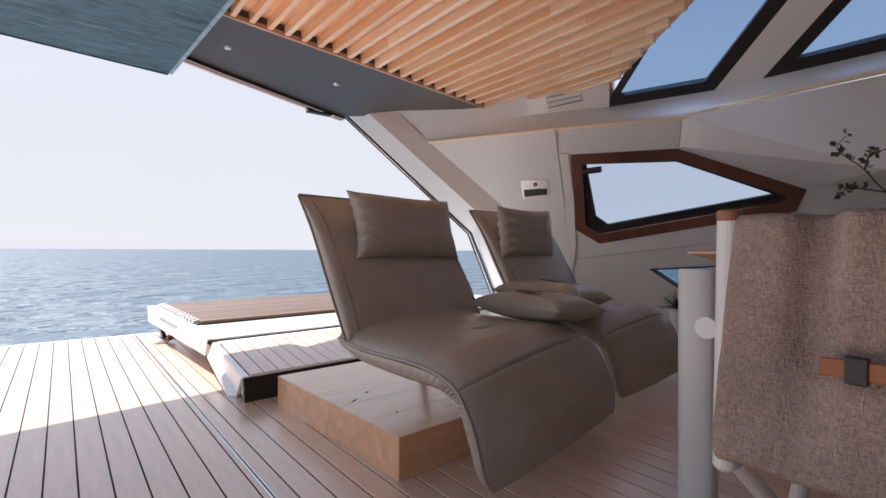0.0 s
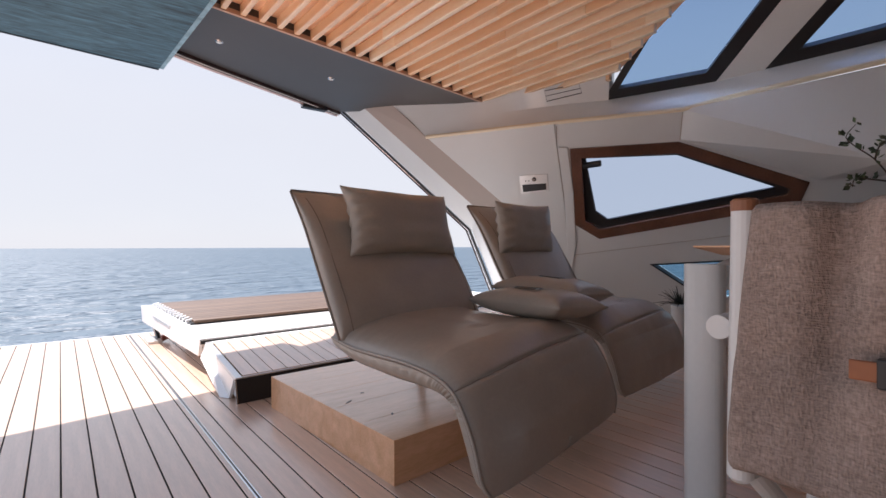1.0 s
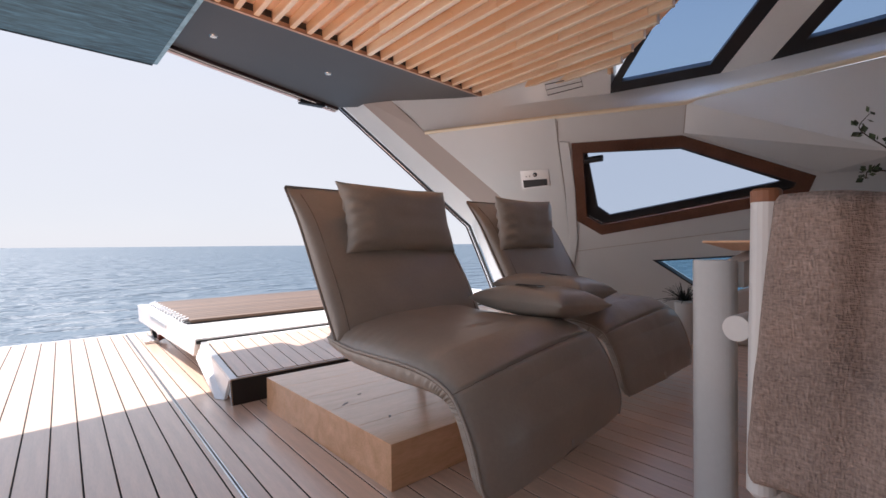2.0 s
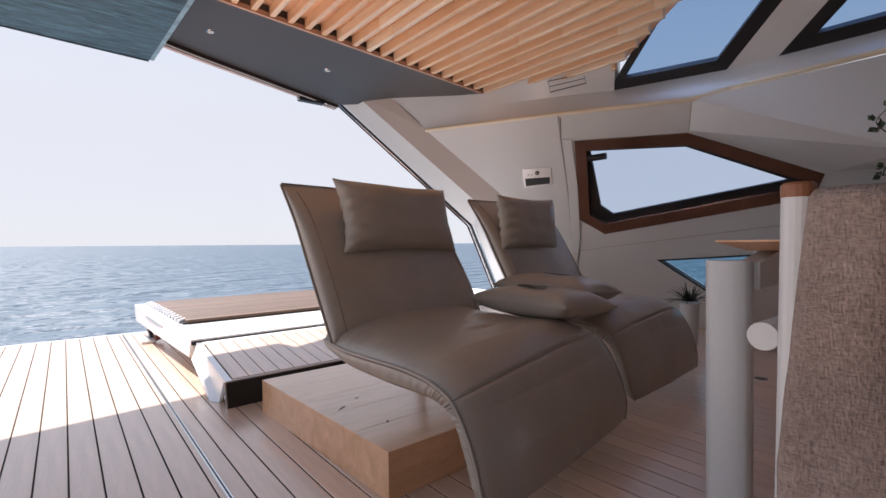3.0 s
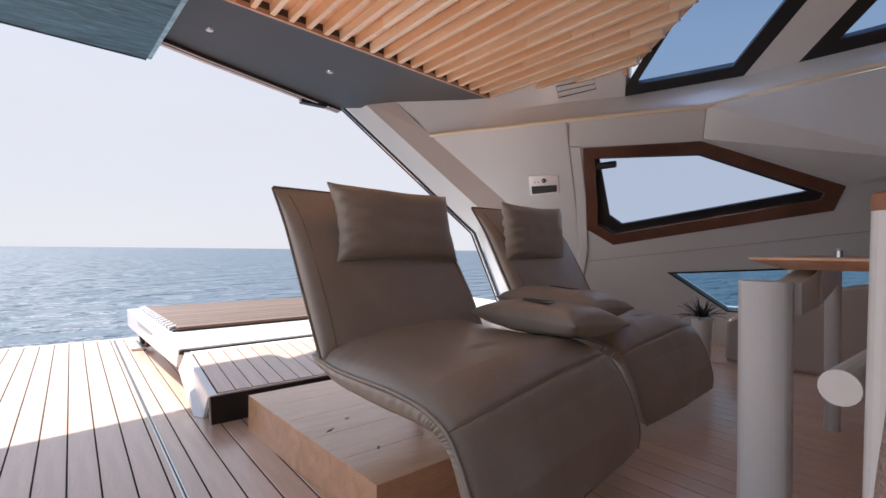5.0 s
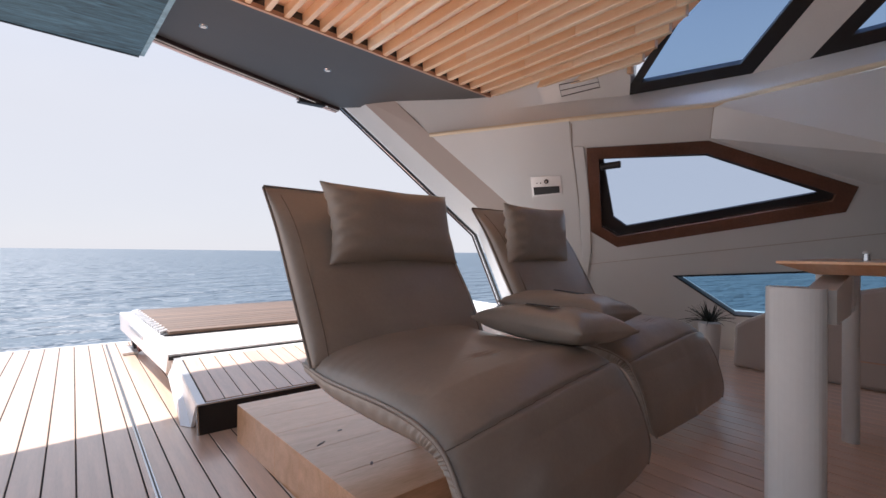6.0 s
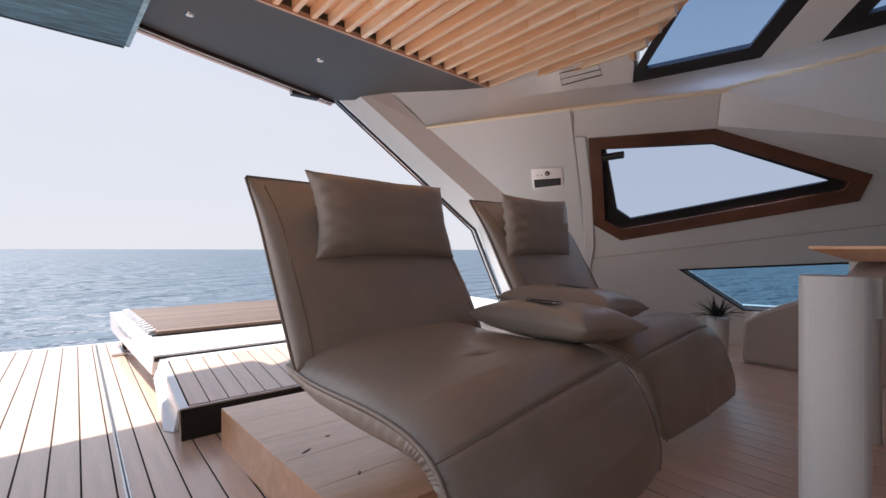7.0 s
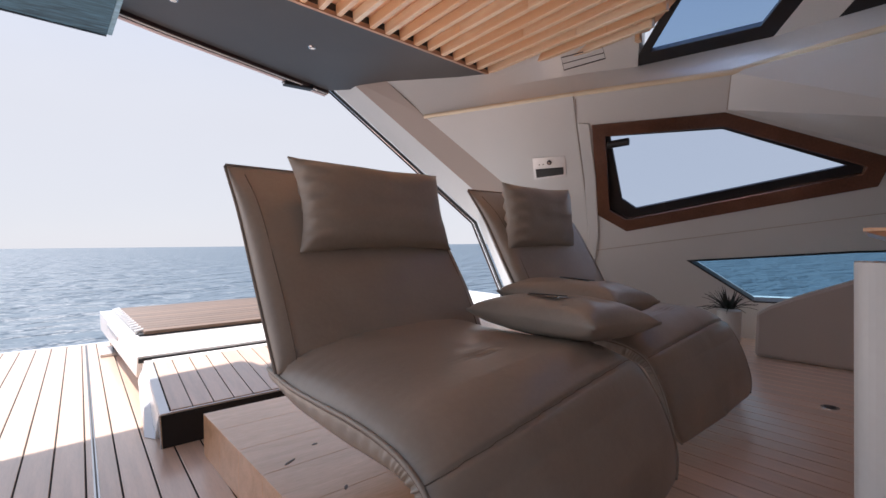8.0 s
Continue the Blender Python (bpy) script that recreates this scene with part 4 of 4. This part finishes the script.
def spiky_plant():
    ob = thing("potted_plant", "dark spiky plant in a white pot on the deck", "plant", at=(3.80, 1.75, 0))
    part("pot", tube([(0, 0, 0), (0, 0, 0.02), (0, 0, 0.315), (0, 0, 0.32)], [0.05, 0.055, 0.07, 0.065], 28), WHITE, ob, smooth=False)
    rng = random.Random(8)
    bm = bmesh.new()
    for k in range(60):
        a, tilt = rng.uniform(0, math.tau), rng.uniform(0.15, 1.35)
        length = rng.uniform(0.12, 0.21)
        out = Vector((math.cos(a), math.sin(a), 0))
        side = Vector((-math.sin(a), math.cos(a), 0))
        prev = None
        for i in range(5):
            f = i / 4
            p = Vector((0, 0, 0.33)) + out * (0.03 + math.sin(tilt) * length * f) + Vector((0, 0, math.cos(tilt) * length * f - 0.05 * f * f))
            w = 0.007 * (1 - f) + 0.0006
            cur = (bm.verts.new(p - side * w), bm.verts.new(p + Vector((0, 0, -0.003))), bm.verts.new(p + side * w))
            if prev:
                bm.faces.new((prev[0], prev[1], cur[1], cur[0]))
                bm.faces.new((prev[1], prev[2], cur[2], cur[1]))
            prev = cur
    part("leaves", bm, SPIKE, ob, "thin dark pointed leaves")


spiky_plant()

# bench and wall fittings
bench = thing("bench", "taupe built-in bench against the side wall", "bench", at=(4.2, 0.5, 0))
BP = [(1.69, 0.0), (1.68, 0.29), (1.60, 0.345), (1.47, 0.41), (1.15, 0.545), (0.6, 0.68), (-1.5, 0.70), (-1.5, 0.0)]
under(part("body", prism([(4.02, y, z) for y, z in BP], (0.62, 0, 0), 0.025), CREAMDARK), bench)
under(part("kick_line", box(4.012, 4.02, -1.4, 1.0, 0.16, 0.168), TRIMWOOD), bench)

plate = part("wall_port_panel", prism([W1(y, z) for y, z in ((2.658, 1.862), (2.692, 1.669), (2.775, 1.16), (2.90, 0.57), (3.25, 0.55), (3.315, 1.20), (3.84, 1.866))], -N1 * 0.010, 0.004), CREAM)
tagged(plate, "smooth raised cream wall panel with a switch plate", "wall panel", kind="structure")
switch = thing("switch_panel", "polished steel switch plate with a black display on the cream wall", "switch panel", at=W1(2.98, 1.38))


def on_wall(poly, depth, lift):
    return prism([W1(y, z, -lift) for y, z in poly], -N1 * depth, 0.001)


under(part("plate", on_wall([(3.083, 1.459), (2.838, 1.451), (2.867, 1.305), (3.121, 1.293)], 0.006, 0.010), SATIN), switch)
under(part("display", on_wall([(3.085, 1.374), (2.872, 1.372), (2.886, 1.318), (3.098, 1.308)], 0.004, 0.016), BLACK, label="black display"), switch)
c = W1(2.965, 1.415, -0.016)
under(part("knob", tube([c, c - N1 * 0.012], [0.020, 0.017], 20), BLACK, label="round black knob"), switch)
under(part("knob_cap", tube([c - N1 * 0.012, c - N1 * 0.014], 0.010, 16), CHROME), switch)
for y in (3.045, 3.015):
    c = W1(y, 1.405, -0.016)
    under(part("button", tube([c, c - N1 * 0.003], 0.005, 10), BLACK), switch)
tagged(part("trim_corner", prism([W1(3.926, 0.17, -0.02), W1(3.55, 0.42, -0.02), W1(3.60, 0.17, -0.02)], -N1 * 0.02), BLACK), "dark triangular cover at the foot of the pillar", "trim", kind="structure")

ring_ob = thing("deck_ring", "small flush steel lifting ring in the deck", "deck fitting", at=(3.19, 1.09, 0))
part("plate", tube([(0, 0, 0.0), (0, 0, 0.003)], 0.035, 24), CHROME, ring_ob)
part("recess", tube([(0, 0, 0.003), (0, 0, 0.004)], 0.024, 20), BLACK, ring_ob)

edge = prism([(x, y + 0.06, roof(x) - 0.034) for x, y in panel_poly[:4]] + [(x, y + 0.10, roof(x) - 0.034) for x, y in panel_poly[3::-1]], (0, 0, 0.05))
tagged(part("trim_roof_lip", edge, PINK), "pale pink outer lip of the roof edge", "trim", kind="structure")
bead = tube([(x, y + 0.02, roof(x) - 0.032) for x, y in panel_poly[:4]], 0.006, 8)
tagged(part("trim_roof_bead", bead, WHITE), "thin white bead along the roof edge track", "trim", kind="structure")
hinge = thing("roof_hinge", "black hinge block under the roof edge", "hinge", at=(2.1, 4.68, 2.22))
part("block", box(-0.13, 0.13, -0.03, 0.05, -0.02, 0.03, 0.008), BLACK, hinge)
part("pin", tube([(-0.15, 0.0, 0.0), (0.16, 0.0, 0.0)], 0.012, 12), CHROME, hinge)

# ---- planks of the deck ----
def plank_mesh(y0, y1):
    return mesh_of("plank", box(-0.0426, 0.0426, y0, y1, -0.012, 0.0, 0.0015, 1), TEAK)


plank_long = plank_mesh(-3.2, DECK_END)
for i in range(-46, 53):
    x = FIRST + (i + 0.5) * PITCH
    ob = new("plank", plank_long)
    ob.location.x = x
    ob.parent = deck
